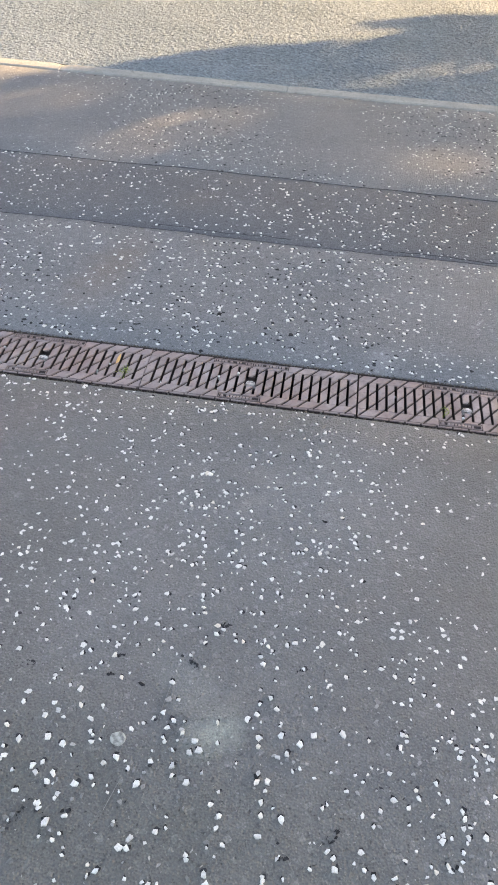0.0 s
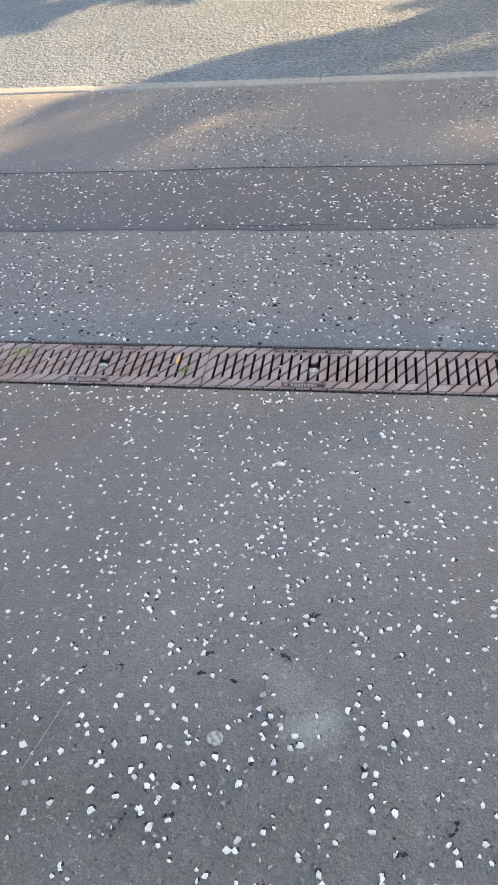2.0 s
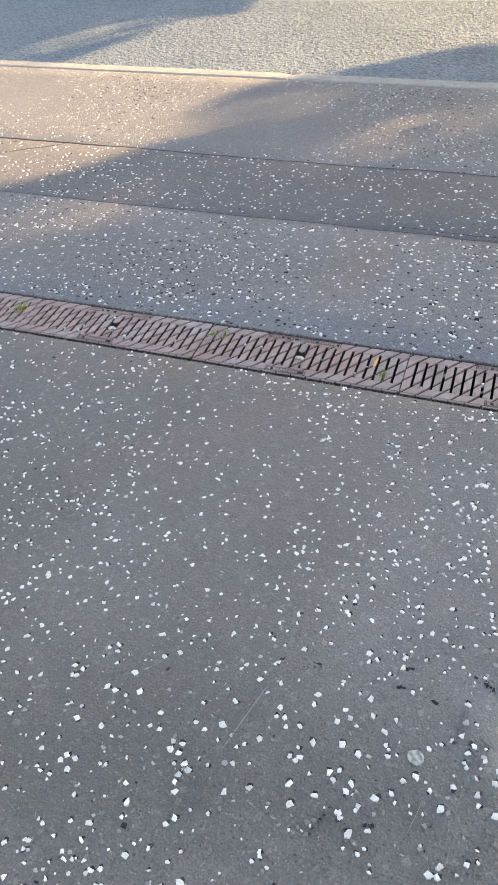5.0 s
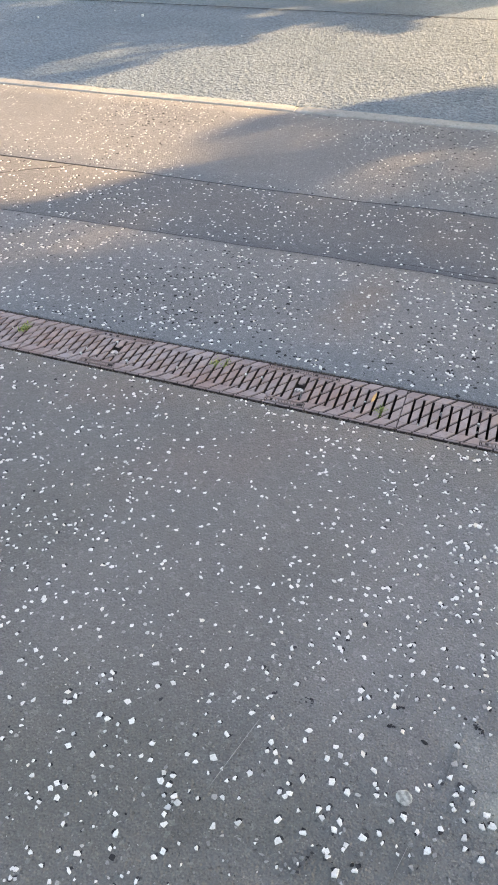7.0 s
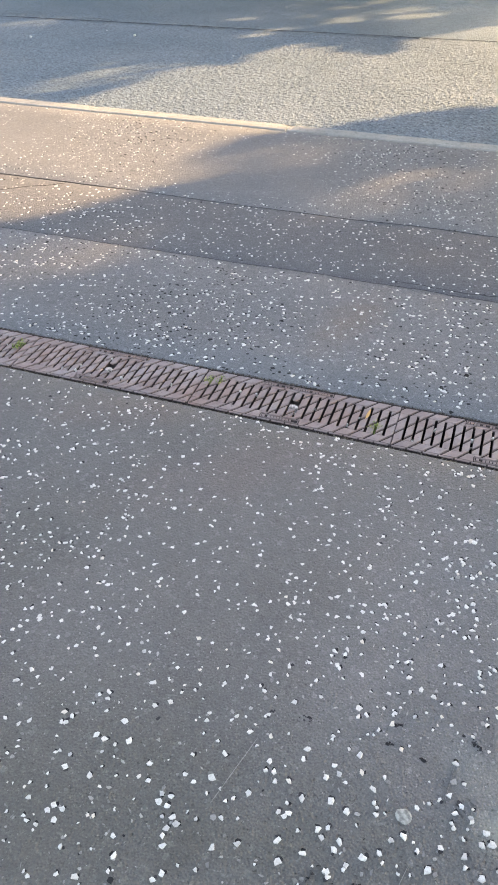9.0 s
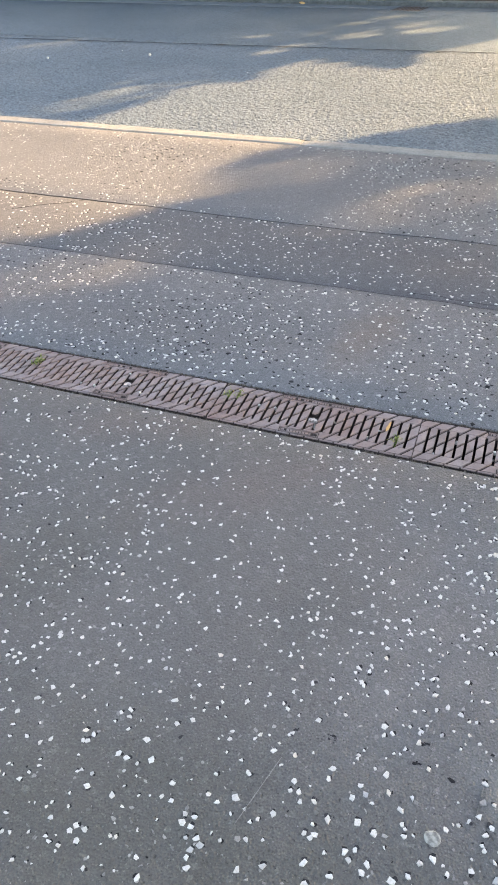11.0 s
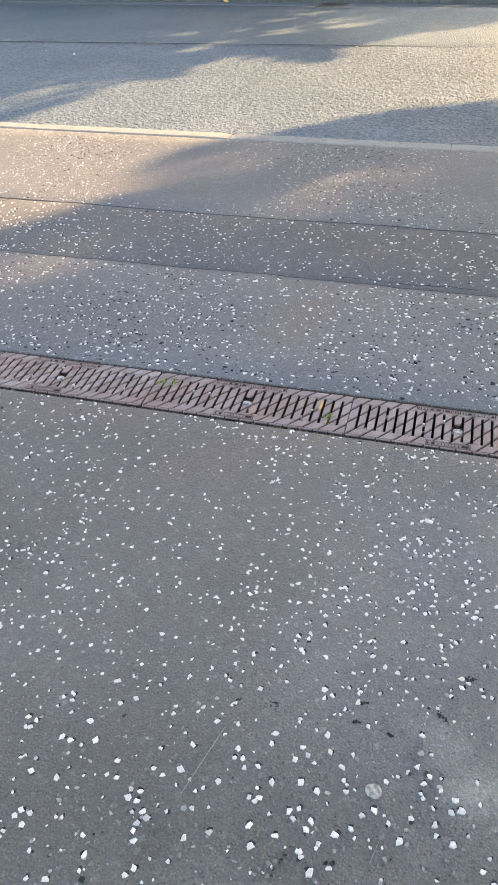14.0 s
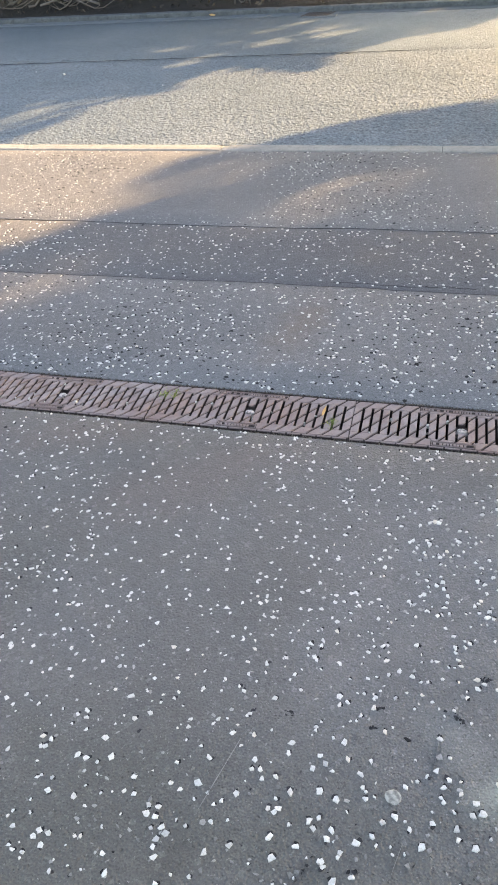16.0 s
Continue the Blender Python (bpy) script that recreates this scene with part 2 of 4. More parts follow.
M_LEAF = leaf_material("tree_leaves", [(0.0, (0.035, 0.055, 0.018)), (0.6, (0.06, 0.085, 0.025)), (1.0, (0.10, 0.10, 0.03))])
M_HEDGE = leaf_material("dark_hedge_leaves", [(0.0, (0.022, 0.030, 0.014)), (0.7, (0.04, 0.05, 0.022)), (1.0, (0.07, 0.06, 0.03))])
M_DRY = leaf_material("dry_leaves", [(0.0, (0.025, 0.02, 0.017)), (0.75, (0.045, 0.037, 0.031)), (1.0, (0.10, 0.078, 0.06))])
M_ORANGE = Nodes("orange_leaf", 0.6).done((0.66, 0.38, 0.15))
M_MOSS = leaf_material("yellow_green_moss", [(0.0, (0.10, 0.14, 0.035)), (0.6, (0.22, 0.27, 0.07)), (1.0, (0.40, 0.36, 0.15))])
M_GROUND = concrete("dark_sub_base", (0.04, 0.04, 0.042), (0.065, 0.063, 0.06), (0.03, 0.03, 0.03), 3.0)


# ---- building helpers ----
def mesh_of(name, verts, faces, material, smooth=False):
    me = bpy.data.meshes.new(name)
    me.from_pydata([tuple(v) for v in verts], [], [tuple(f) for f in faces])
    me.materials.append(material)
    if smooth:
        me.shade_smooth()
    me.update()
    return me


def part(name, me, parent, label="", kind=""):
    ob = new(name, me)
    ob.parent = parent
    return tagged(ob, label=label, kind=kind)


def empty(name, place=(0, 0, 0)):
    ob = new(name)
    ob.location = place
    ob.empty_display_size = 0.1
    return ob


class Soup:
    """Collects pieces into one mesh."""

    def __init__(self):
        self.v, self.f = [], []

    def add(self, verts, faces):
        k = len(self.v)
        self.v += verts
        self.f += [tuple(i + k for i in f) for f in faces]

    def box(self, x0, y0, z0, x1, y1, z1, e=0.0):
        """A box whose upper edges are cut off by e."""
        v = [(x0, y0, z0), (x1, y0, z0), (x1, y1, z0), (x0, y1, z0)]
        v += [(x0, y0, z1 - e), (x1, y0, z1 - e), (x1, y1, z1 - e), (x0, y1, z1 - e)]
        f = [(3, 2, 1, 0), (0, 1, 5, 4), (1, 2, 6, 5), (2, 3, 7, 6), (3, 0, 4, 7)]
        if e:
            v += [(x0 + e, y0 + e, z1), (x1 - e, y0 + e, z1), (x1 - e, y1 - e, z1), (x0 + e, y1 - e, z1)]
            f += [(4, 5, 9, 8), (5, 6, 10, 9), (6, 7, 11, 10), (7, 4, 8, 11), (8, 9, 10, 11)]
        else:
            f.append((4, 5, 6, 7))
        self.add(v, f)

    def pad(self, ring, z0, z1, e):
        """A raised pad on a convex outline, its edge sloping in by e."""
        c = np.mean(ring, 0)
        n = len(ring)
        top = []
        for p in ring:
            d = np.subtract(c, p)
            k = np.linalg.norm(d) + 1e-9
            top.append(tuple(np.add(p, d * min(e * 1.4, k * 0.6) / k)))
        v = [(*p, z0) for p in ring] + [(*p, z1) for p in top]
        self.add(v, [(i, (i + 1) % n, n + (i + 1) % n, n + i) for i in range(n)] + [tuple(range(n, 2 * n))])

    def tube(self, pts, radii, sides=6):
        k = len(self.v)
        pts = [Vector(p) for p in pts]
        for i, (p, r) in enumerate(zip(pts, radii)):
            d = (pts[min(i + 1, len(pts) - 1)] - pts[max(i - 1, 0)]).normalized()
            a = d.orthogonal().normalized()
            b = d.cross(a)
            for s in range(sides):
                w = 2 * math.pi * s / sides
                self.v.append(tuple(p + r * (math.cos(w) * a + math.sin(w) * b)))
        for i in range(len(pts) - 1):
            for s in range(sides):
                q, w = k + i * sides, (s + 1) % sides
                self.f.append((q + s, q + w, q + sides + w, q + sides + s))
        self.f.append(tuple(k + (len(pts) - 1) * sides + s for s in range(sides)))

    def mesh(self, name, material, smooth=False):
        return mesh_of(name, self.v, self.f, material, smooth)


def wob(x, seed, scale=3.0):
    return noise.noise((x * scale, seed * 7.3, 0.0)) + 0.5 * noise.noise((x * scale * 4.1, seed * 3.1, 5.0))


# ---- ground ----
g = Soup()
g.add([(-600, -600, -0.16), (600, -600, -0.16), (600, 600, -0.16), (-600, 600, -0.16)], [(0, 1, 2, 3)])
tagged(new("ground", g.mesh("ground", M_GROUND)), "dark packed earth beneath the paved surfaces", "ground", kind="structure")


EDGE, JOINT = (0.003, 0.004), (0.0004, 0.0010)


def strip(name, y0, y1, wob0, wob1, seeds, z, material, label, x0=-14.0, x1=12.0, steps=(0.03, 0.10), lips=(EDGE, EDGE)):
    """A slab of paving between two uneven long edges, thick, with rounded broken lips."""
    xs = np.concatenate([np.arange(x0, -5, 0.5), np.arange(-5, 4, steps[0]), np.arange(4, x1 + 0.1, 0.5)])
    inner = np.linspace(0, 1, max(4, int((y1 - y0) / steps[1])))[1:-1]
    broken = 0.06 if JOINT in lips else 0.35
    v, f = [], []
    for x in xs:
        a = y0 + wob0 * wob(x, seeds[0]) + broken * wob0 * max(0.0, 0.3 + noise.noise((x * 31, seeds[0], 2)))
        b = y1 + wob1 * wob(x, seeds[1]) - broken * wob1 * max(0.0, 0.3 + noise.noise((x * 23, seeds[1], 7)))
        if x < -1.36:
            a, b = a + (0.004 if seeds[0] == 5 else 0.0), b - (0.003 if seeds[1] == 5 else 0.0)
        row = [(a, -0.13), (a, z - lips[0][0]), (a + lips[0][1], z)]
        row += [(a + (b - a) * s, z + 0.0022 * noise.noise((x * 1.7, (a + (b - a) * s) * 1.7, 9.0))) for s in inner]
        row += [(b - lips[1][1], z), (b, z - lips[1][0]), (b, -0.13)]
        v += [(x, y, h) for y, h in row]
    m = len(row)
    for i in range(len(xs) - 1):
        for j in range(m - 1):
            f.append((i * m + j, (i + 1) * m + j, (i + 1) * m + j + 1, i * m + j + 1))
    return tagged(new(name, mesh_of(name, v, f, material, True)), label, "pavement", kind="structure")


GRATE_W, UNIT = 0.153, 0.5
CRACK_1, CRACK_2, KERB_0, KERB_1, FAR_KERB = 0.742, 1.19, 2.068, 2.156, 5.95
pave_near = strip("pavement_near", -7.0, -0.007, 0.0, 0.0015, (1, 2), 0.0, M_NEAR, "worn grey asphalt pavement with embedded white stone chips")
pave_mid = strip("pavement_middle", GRATE_W + 0.006, CRACK_1 - 0.0002, 0.002, 0.012, (3, 4), 0.0, M_MID, "worn asphalt strip beyond the drain with pale chips and dark pits", lips=(EDGE, JOINT))
pave_patch = strip("pavement_patch", CRACK_1 + 0.0002, CRACK_2 - 0.0002, 0.012, 0.009, (4, 5), -0.0006, M_PATCH, "darker asphalt trench patch with sealed ragged edges", lips=(JOINT, JOINT))
pave_top = strip("pavement_edge", CRACK_2 + 0.0002, KERB_0 - 0.005, 0.009, 0.003, (5, 6), 0.0, M_TOP, "pale worn asphalt strip beside the flush kerb", lips=(JOINT, EDGE))


# ---- road, with its stones standing proud where it is near ----
def stone_height(x, y, pitch, seed):
    rng = np.random.default_rng(seed)
    nx, ny = 997, 991
    jx, jy, jr, jh = (rng.random((nx, ny)) for _ in range(4))
    cx, cy = np.floor(x / pitch).astype(int), np.floor(y / pitch).astype(int)
    best = np.zeros_like(x)
    for dx in (-1, 0, 1):
        for dy in (-1, 0, 1):
            i, j = (cx + dx) % nx, (cy + dy) % ny
            px, py = (cx + dx + 0.1 + 0.8 * jx[i, j]) * pitch, (cy + dy + 0.1 + 0.8 * jy[i, j]) * pitch
            r = pitch * (0.42 + 0.35 * jr[i, j])
            d2 = ((x - px) ** 2 + (y - py) ** 2) / r**2
            best = np.maximum(best, (0.35 + 0.65 * jh[i, j]) * np.sqrt(np.clip(1 - d2, 0, 1)))
    return best


def grid_mesh(name, xs, ys, zz, material):
    a, b = len(xs), len(ys)
    X, Y = np.meshgrid(xs, ys, indexing="ij")
    co = np.stack([X, Y, zz], -1).reshape(-1, 3).astype(np.float32)
    k = (np.arange(a - 1)[:, None] * b + np.arange(b - 1)[None]).ravel()
    quads = np.stack([k, k + b, k + b + 1, k + 1], 1).astype(np.int32)
    me = bpy.data.meshes.new(name)
    me.vertices.add(len(co))
    me.vertices.foreach_set("co", co.ravel())
    me.loops.add(quads.size)
    me.loops.foreach_set("vertex_index", quads.ravel())
    me.polygons.add(len(quads))
    me.polygons.foreach_set("loop_start", np.arange(0, quads.size, 4, dtype=np.int32))
    me.polygons.foreach_set("loop_total", np.full(len(quads), 4, np.int32))
    me.materials.append(material)
    me.update(calc_edges=True)
    me.validate()
    return me


SEAM = 4.22
xs = np.concatenate([np.arange(-14, -4.0, 0.2), np.arange(-4.0, 2.2, 0.0065), np.arange(2.2, 12, 0.2)])
ys = [KERB_1 + 0.004]
while ys[-1] < SEAM - 0.02:
    ys.append(ys[-1] + 0.0065 + 0.0035 * (ys[-1] - KERB_1) / 2)
ys = np.array(ys + [SEAM])
X, Y = np.meshgrid(xs, ys, indexing="ij")
Z = -0.0095 + 0.0062 * stone_height(X, Y, 0.0135, 3) + 0.002 * stone_height(X, Y, 0.006, 5) + 0.002 * np.sin(X * 1.3) * np.sin(Y * 2.1)
# long edge at the seam breaks off unevenly
road_me = grid_mesh("road_near", xs, ys, Z, M_ROAD)
for v in road_me.vertices:
    if v.co.y > SEAM - 0.001:
        v.co.y += 0.045 * max(-4.0, min(2.2, v.co.x)) + 0.004 * wob(v.co.x, 8, 5) + (0.013 if v.co.x > -1.25 else 0.0)
tagged(new("road_near", road_me), "coarse grey stone-dressed road surface in patchy sunlight", "road", kind="structure")
strip("road_far", SEAM + 0.014, FAR_KERB - 0.135, 0.004, 0.002, (8, 9), -0.006, M_ROAD_FAR, "smoother blue-grey asphalt lane beyond the seam", steps=(0.05, 0.2), lips=((0.0008, 0.003), EDGE))
bpy.data.objects["road_far"]["category"] = "road"
for v in bpy.data.objects["road_far"].data.vertices:
    if v.co.y < SEAM + 0.2:
        v.co.y += 0.045 * max(-4.0, min(2.2, v.co.x))
s = Soup()
s.box(-14, FAR_KERB - 0.13, -0.13, 12, FAR_KERB - 0.004, -0.002, 0.004)
tagged(new("gutter_strip", s.mesh("gutter_strip", M_GUTTER)), "pale worn gutter strip along the raised kerb", "gutter", kind="structure")


# ---- kerbs ----
def kerb_stone(name, length, y0, y1, z, seed, material, chip):
    """One kerb stone with worn arrises and a broken corner."""
    rng = random.Random(seed)
    n, gap = 40, 0.0014
    prof = [(y0, -0.14), (y0, z - 0.010), (y0 + 0.003, z - 0.004), (y0 + 0.010, z), ((y0 + y1) / 2, z + 0.001), (y1 - 0.012, z), (y1 - 0.003, z - 0.005), (y1, z - 0.013), (y1, -0.14)]
    v, f = [], []
    for i in range(n + 1):
        x = gap + (length - 2 * gap) * i / n
        end = min(i, n - i)
        for j, (y, h) in enumerate(prof):
            drop = 0.0
            if 0 < j < 8:
                drop = 0.0022 * abs(noise.noise((x * 25, j * 2.0, seed)))
                if end < 2:
                    drop += (2 - end) * chip * (0.2 + 0.9 * rng.random()) * (1.3 if seed == 0 and i < 2 else 0.7)
            wave = 0.0035 * noise.noise((x * 30, seed, j * 0.4)) if j in (1, 2, 6, 7) else 0.0
            v.append((x, y + wave, h - drop))
    m = len(prof)
    for i in range(n):
        for j in range(m - 1):
            f.append((i * m + j, (i + 1) * m + j, (i + 1) * m + j + 1, i * m + j + 1))
    f += [tuple(range(m)), tuple(range((n + 1) * m - 1, n * m - 1, -1))]
    return mesh_of(name, v, f, material, False)


kerb_meshes = [kerb_stone("kerb_stone", 1.017, KERB_0, KERB_1, 0.0035, k, M_KERB, 0.0035) for k in range(3)]
for k in range(-8, 6):
    ob = new("kerb_stone", kerb_meshes[k % 3])
    ob.location = (-0.885 + 1.017 * k, 0, 0)
    tagged(ob, "pale concrete flush kerb stone between pavement and road", "kerb", "flush kerb stones", "structure")
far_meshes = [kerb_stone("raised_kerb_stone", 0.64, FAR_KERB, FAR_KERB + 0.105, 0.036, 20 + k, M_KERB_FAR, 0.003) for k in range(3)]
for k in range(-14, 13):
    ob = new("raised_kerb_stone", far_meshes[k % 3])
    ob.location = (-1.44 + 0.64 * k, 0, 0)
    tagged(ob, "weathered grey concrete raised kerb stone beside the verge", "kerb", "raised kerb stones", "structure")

# ---- drainage channel ----
s = Soup()
s.box(-9.5, -0.0065, -0.155, 7.5, 0.002, -0.034)
s.box(-9.5, GRATE_W - 0.002, -0.155, 7.5, GRATE_W + 0.0055, -0.034)
s.box(-9.5, 0.002, -0.155, 7.5, GRATE_W - 0.002, -0.13)
channel = tagged(new("drainage_channel", s.mesh("drainage_channel", M_CHANNEL)), "dark concrete drainage channel under the row of gratings", "drain", kind="structure")
for y0, y1, z in ((-0.0065, -0.0045, -0.014), (GRATE_W + 0.0016, GRATE_W + 0.0055, -0.003)):
    s = Soup()
    s.box(-9.5, y0, -0.034, 7.5, y1, z, 0.0008)
    part("edge_rail", s.mesh("edge_rail", M_EDGE), channel, "dark rusted iron edge rail")


# ---- gratings ----
def clip(ring, nx, ny, d):
    """The part of a convex outline where nx * x + ny * y <= d."""
    out = []
    for i, p in enumerate(ring):
        q = ring[(i + 1) % len(ring)]
        a, b = nx * p[0] + ny * p[1] - d, nx * q[0] + ny * q[1] - d
        if a <= 0:
            out.append(p)
        if (a < 0 < b) or (b < 0 < a):
            u = a / (a - b)
            out.append((p[0] + u * (q[0] - p[0]), p[1] + u * (q[1] - p[1])))
    return out


SLOTS, PITCH, SLOT_W = 22, 0.0216, 0.0057
Y_A, Y_B, TOP = 0.030, 0.127, -0.001
slot_x = [UNIT / 2 + (k - (SLOTS - 1) / 2) * PITCH for k in range(SLOTS)]
HOLE = (UNIT / 2 - PITCH / 2 - SLOT_W / 2, 0.0590, UNIT / 2 + PITCH / 2 + SLOT_W / 2, 0.0945)


def treads_on(ring_box, dx=0.0):
    """Raised treads on one rectangle of the unit, parted by slanting grooves."""
    x0, y0, x1, y1 = ring_box
    nx, ny = math.sin(radians(52)), -math.cos(radians(52))
    step, out = 0.036 * nx, []
    for k in range(-8, 20):
        r = clip(clip([(x0, y0), (x1, y0), (x1, y1), (x0, y1)], nx, ny, (k + 1) * step - 0.0025), -nx, -ny, -k * step - 0.0025)
        if len(r) >= 3:
            area = 0.5 * abs(sum(r[i][0] * r[(i + 1) % len(r)][1] - r[(i + 1) % len(r)][0] * r[i][1] for i in range(len(r))))
            if area > 6e-6:
                out.append([(x - dx, y) for x, y in r])
    return out


LOW, DEEP, G = TOP - 0.0030, -0.03, 0.0017


def iron_piece(name, box, areas, dx=0.0, dashes=False):
    """A cast bar or rail: dirty iron below, worn treads above."""
    s, t = Soup(), Soup()
    s.box(box[0] - dx, box[1], DEEP, box[2] - dx, box[3], LOW)
    for a in areas:
        for r in treads_on(a, dx):
            t.pad(r, LOW, TOP, 0.0006)
    if dashes:
        for k in range(14):
            x = 0.004 + k * 0.0353
            t.box(x, 0.0012, LOW, x + 0.031, 0.0048, TOP - 0.0003, 0.0005)
    n = len(s.f)
    s.add(t.v, t.f)
    me = s.mesh(name, M_DIRT)
    me.materials.append(M_IRON)
    for i, p in enumerate(me.polygons):
        p.material_index = int(i >= n)
    return me


def grating(place):
    """One grating unit: two side rails, the bars between the slots, the lock and its two name plates."""
    root = tagged(empty("drain_grating", place), "brown rusty cast-iron drain grating with slots and slanting treads", "drain grating", "row of drain gratings")
    near, far = 0.006, GRATE_W - 0.003
    part("side_rail", iron_piece("side_rail", (G, 0.0005, UNIT - G, Y_A), [(G, near, 0.183, Y_A), (0.280, near, UNIT - G, Y_A), (0.183, 0.024, 0.280, Y_A)], 0.0, True), root)
    part("side_rail", iron_piece("side_rail", (G, Y_B, UNIT - G, GRATE_W - 0.0005), [(G, Y_B, 0.153, far), (0.334, Y_B, UNIT - G, far), (0.153, Y_B, 0.334, 0.133)]), root)
    made = {}
    for k in range(SLOTS + 1):
        x0 = slot_x[k - 1] + SLOT_W / 2 if k else G
        x1 = slot_x[k] - SLOT_W / 2 if k < SLOTS else UNIT - G
        spans = [(Y_A, Y_B)]
        if x1 > HOLE[0] + 0.001 and x0 < HOLE[2] - 0.001:
            spans = [(Y_A, HOLE[1]), (HOLE[3], Y_B)]
        for y0, y1 in spans:
            key = (k % 5, y0, y1) if 0 < k < SLOTS else ("end", k, y0, y1)
            if key not in made:
                made[key] = iron_piece("bar", (x0, y0, x1, y1), [(x0, y0, x1, y1)], x0)
            part("bar", made[key], root).location = (x0, 0, 0)
    s = Soup()
    s.box(HOLE[0], HOLE[1] - 0.004, DEEP, HOLE[2], HOLE[3] + 0.003, -0.013)
    part("lock_seat", s.mesh("lock_seat", M_DIRT), root, "dark recess round the lock bolt")
    return root


def letter_panel(x0, x1, y0, y1, seed):
    """A sunk name plate with a raised rim and bars in place of letters."""
    rng = random.Random(seed)
    s = Soup()
    low, rim = TOP - 0.0030, 0.0013
    s.box(x0, y0, low, x1, y0 + rim, TOP + 0.0002, 0.0004)
    s.box(x0, y1 - rim, low, x1, y1, TOP + 0.0002, 0.0004)
    s.box(x0, y0 + rim, low, x0 + rim, y1 - rim, TOP + 0.0002, 0.0004)
    s.box(x1 - rim, y0 + rim, low, x1, y1 - rim, TOP + 0.0002, 0.0004)
    x = x0 + 0.004
    while x < x1 - 0.010:
        w = rng.uniform(0.003, 0.0065)
        if rng.random() > 0.12:
            s.box(x, y0 + 0.0032, low, x + w, y1 - 0.0032, TOP, 0.0005)
        x += w + 0.0022
    return s.mesh("name_plate", M_IRON)


def bolt_mesh():
    s = Soup()
    ring = []
    for a in np.linspace(0, 2 * math.pi, 18)[:-1]:
        r = 1 + 0.22 * noise.noise((1.6 * math.cos(a), 1.6 * math.sin(a), 4.0))
        ring.append((UNIT / 2 + 0.0140 * r * math.cos(a), 0.0725 + 0.0115 * r * math.sin(a)))
    s.pad(ring, -0.013, -0.0025, 0.003)
    return s.mesh("lock_bolt", M_BOLT)


bolt_me = bolt_mesh()
plate_far, plate_near = letter_panel(0.155, 0.332, 0.1345, 0.1485, 1), letter_panel(0.185, 0.278, 0.0085, 0.0225, 2)
first = grating((0, 0, 0))
part("lock_bolt", bolt_me, first, "pale worn lock bolt in a square recess")
part("name_plate", plate_far, first, "raised plate with illegible cast letters")
part("name_plate", plate_near, first, "raised plate with illegible cast letters")
lift = random.Random(4)
for k in range(-14, 12):
    if k:
        copy_thing(first, pose(UNIT * k + (0.002 if k < 0 else 0.0), lift.uniform(-0.001, 0.001), lift.uniform(-0.0015, 0.001), 0, 0, lift.uniform(-0.12, 0.12)))


# ---- stone chips ----
def chip_shapes(xy, size, rng, z, high, k=6, rise=0.16, flat=0.55, turn=None):
    """Angular chips at the given places, with a sloping broken top: vertices and faces."""
    n = len(xy)
    a = np.sort(rng.random((n, k)) * 0.8 + np.arange(k), 1) * (2 * np.pi / k)
    r = size[:, None] * (0.34 + 0.30 * rng.random((n, k)))
    squash = flat + (1 - flat) * rng.random((n, 1))
    turn = rng.random((n, 1)) * 2 * np.pi if turn is None else turn
    lx, ly = r * np.cos(a), r * np.sin(a) * squash
    px, py = lx * np.cos(turn) - ly * np.sin(turn), lx * np.sin(turn) + ly * np.cos(turn)
    h = (high * (0.25 + 0.75 * rng.random((n, 1)))) * np.minimum(1.0, size[:, None] / 0.012)
    tilt = rng.normal(0, rise * 0.35, (n, 2))
    v = np.empty((n, 2 * k + 1, 3))
    v[:, :k, 0], v[:, :k, 1], v[:, :k, 2] = px, py, -0.003
    v[:, k:-1, 0], v[:, k:-1, 1] = px * 0.86, py * 0.86
    v[:, k:-1, 2] = h + np.clip(tilt[:, :1] * px + tilt[:, 1:] * py, -0.002, 0.002)
    off = rng.normal(0, 0.16, (n, 2)) * size[:, None]
    v[:, -1, :2] = off
    v[:, -1, 2] = h[:, 0] + rise * size * (0.15 + 0.35 * rng.random(n))
    f = [(i, (i + 1) % k, k + (i + 1) % k, k + i) for i in range(k)] + [(k + i, k + (i + 1) % k, 2 * k) for i in range(k)]
    v[:, :, :2] += xy[:, None]
    v[:, :, 2] += z
    return v, f


def joined(name, v, f, material):
    n, m = v.shape[:2]
    faces = [tuple(i * m + q for q in face) for i in range(n) for face in f]
    return mesh_of(name, v.reshape(-1, 3).tolist(), faces, material)


def scatter(rng, count, x0, x1, y0, y1, rough, seed):
    """Places in a rectangle, thicker in some patches than in others."""
    p = np.stack([rng.uniform(x0, x1, count), rng.uniform(y0, y1, count)], 1)
    keep = [noise.noise((x * 2.1, y * 2.6, seed)) + 0.8 * noise.noise((x * 9, y * 9, seed + 3)) > rng.uniform(-1, 1) * rough - 0.25 for x, y in p]
    keep = np.array(keep) & (np.hypot(p[:, 0] - 0.172, p[:, 1] + 0.79) > 0.021)
    # they grow fewer away from the near stretch
    fade = np.clip(1 - np.maximum(-3.2 - p[:, 0], p[:, 0] - 2.0) / 1.8, 0, 1) * np.clip(1 - (-1.3 - p[:, 1]) / 1.7, 0, 1)
    keep &= rng.random(count) < fade
    return p[keep]


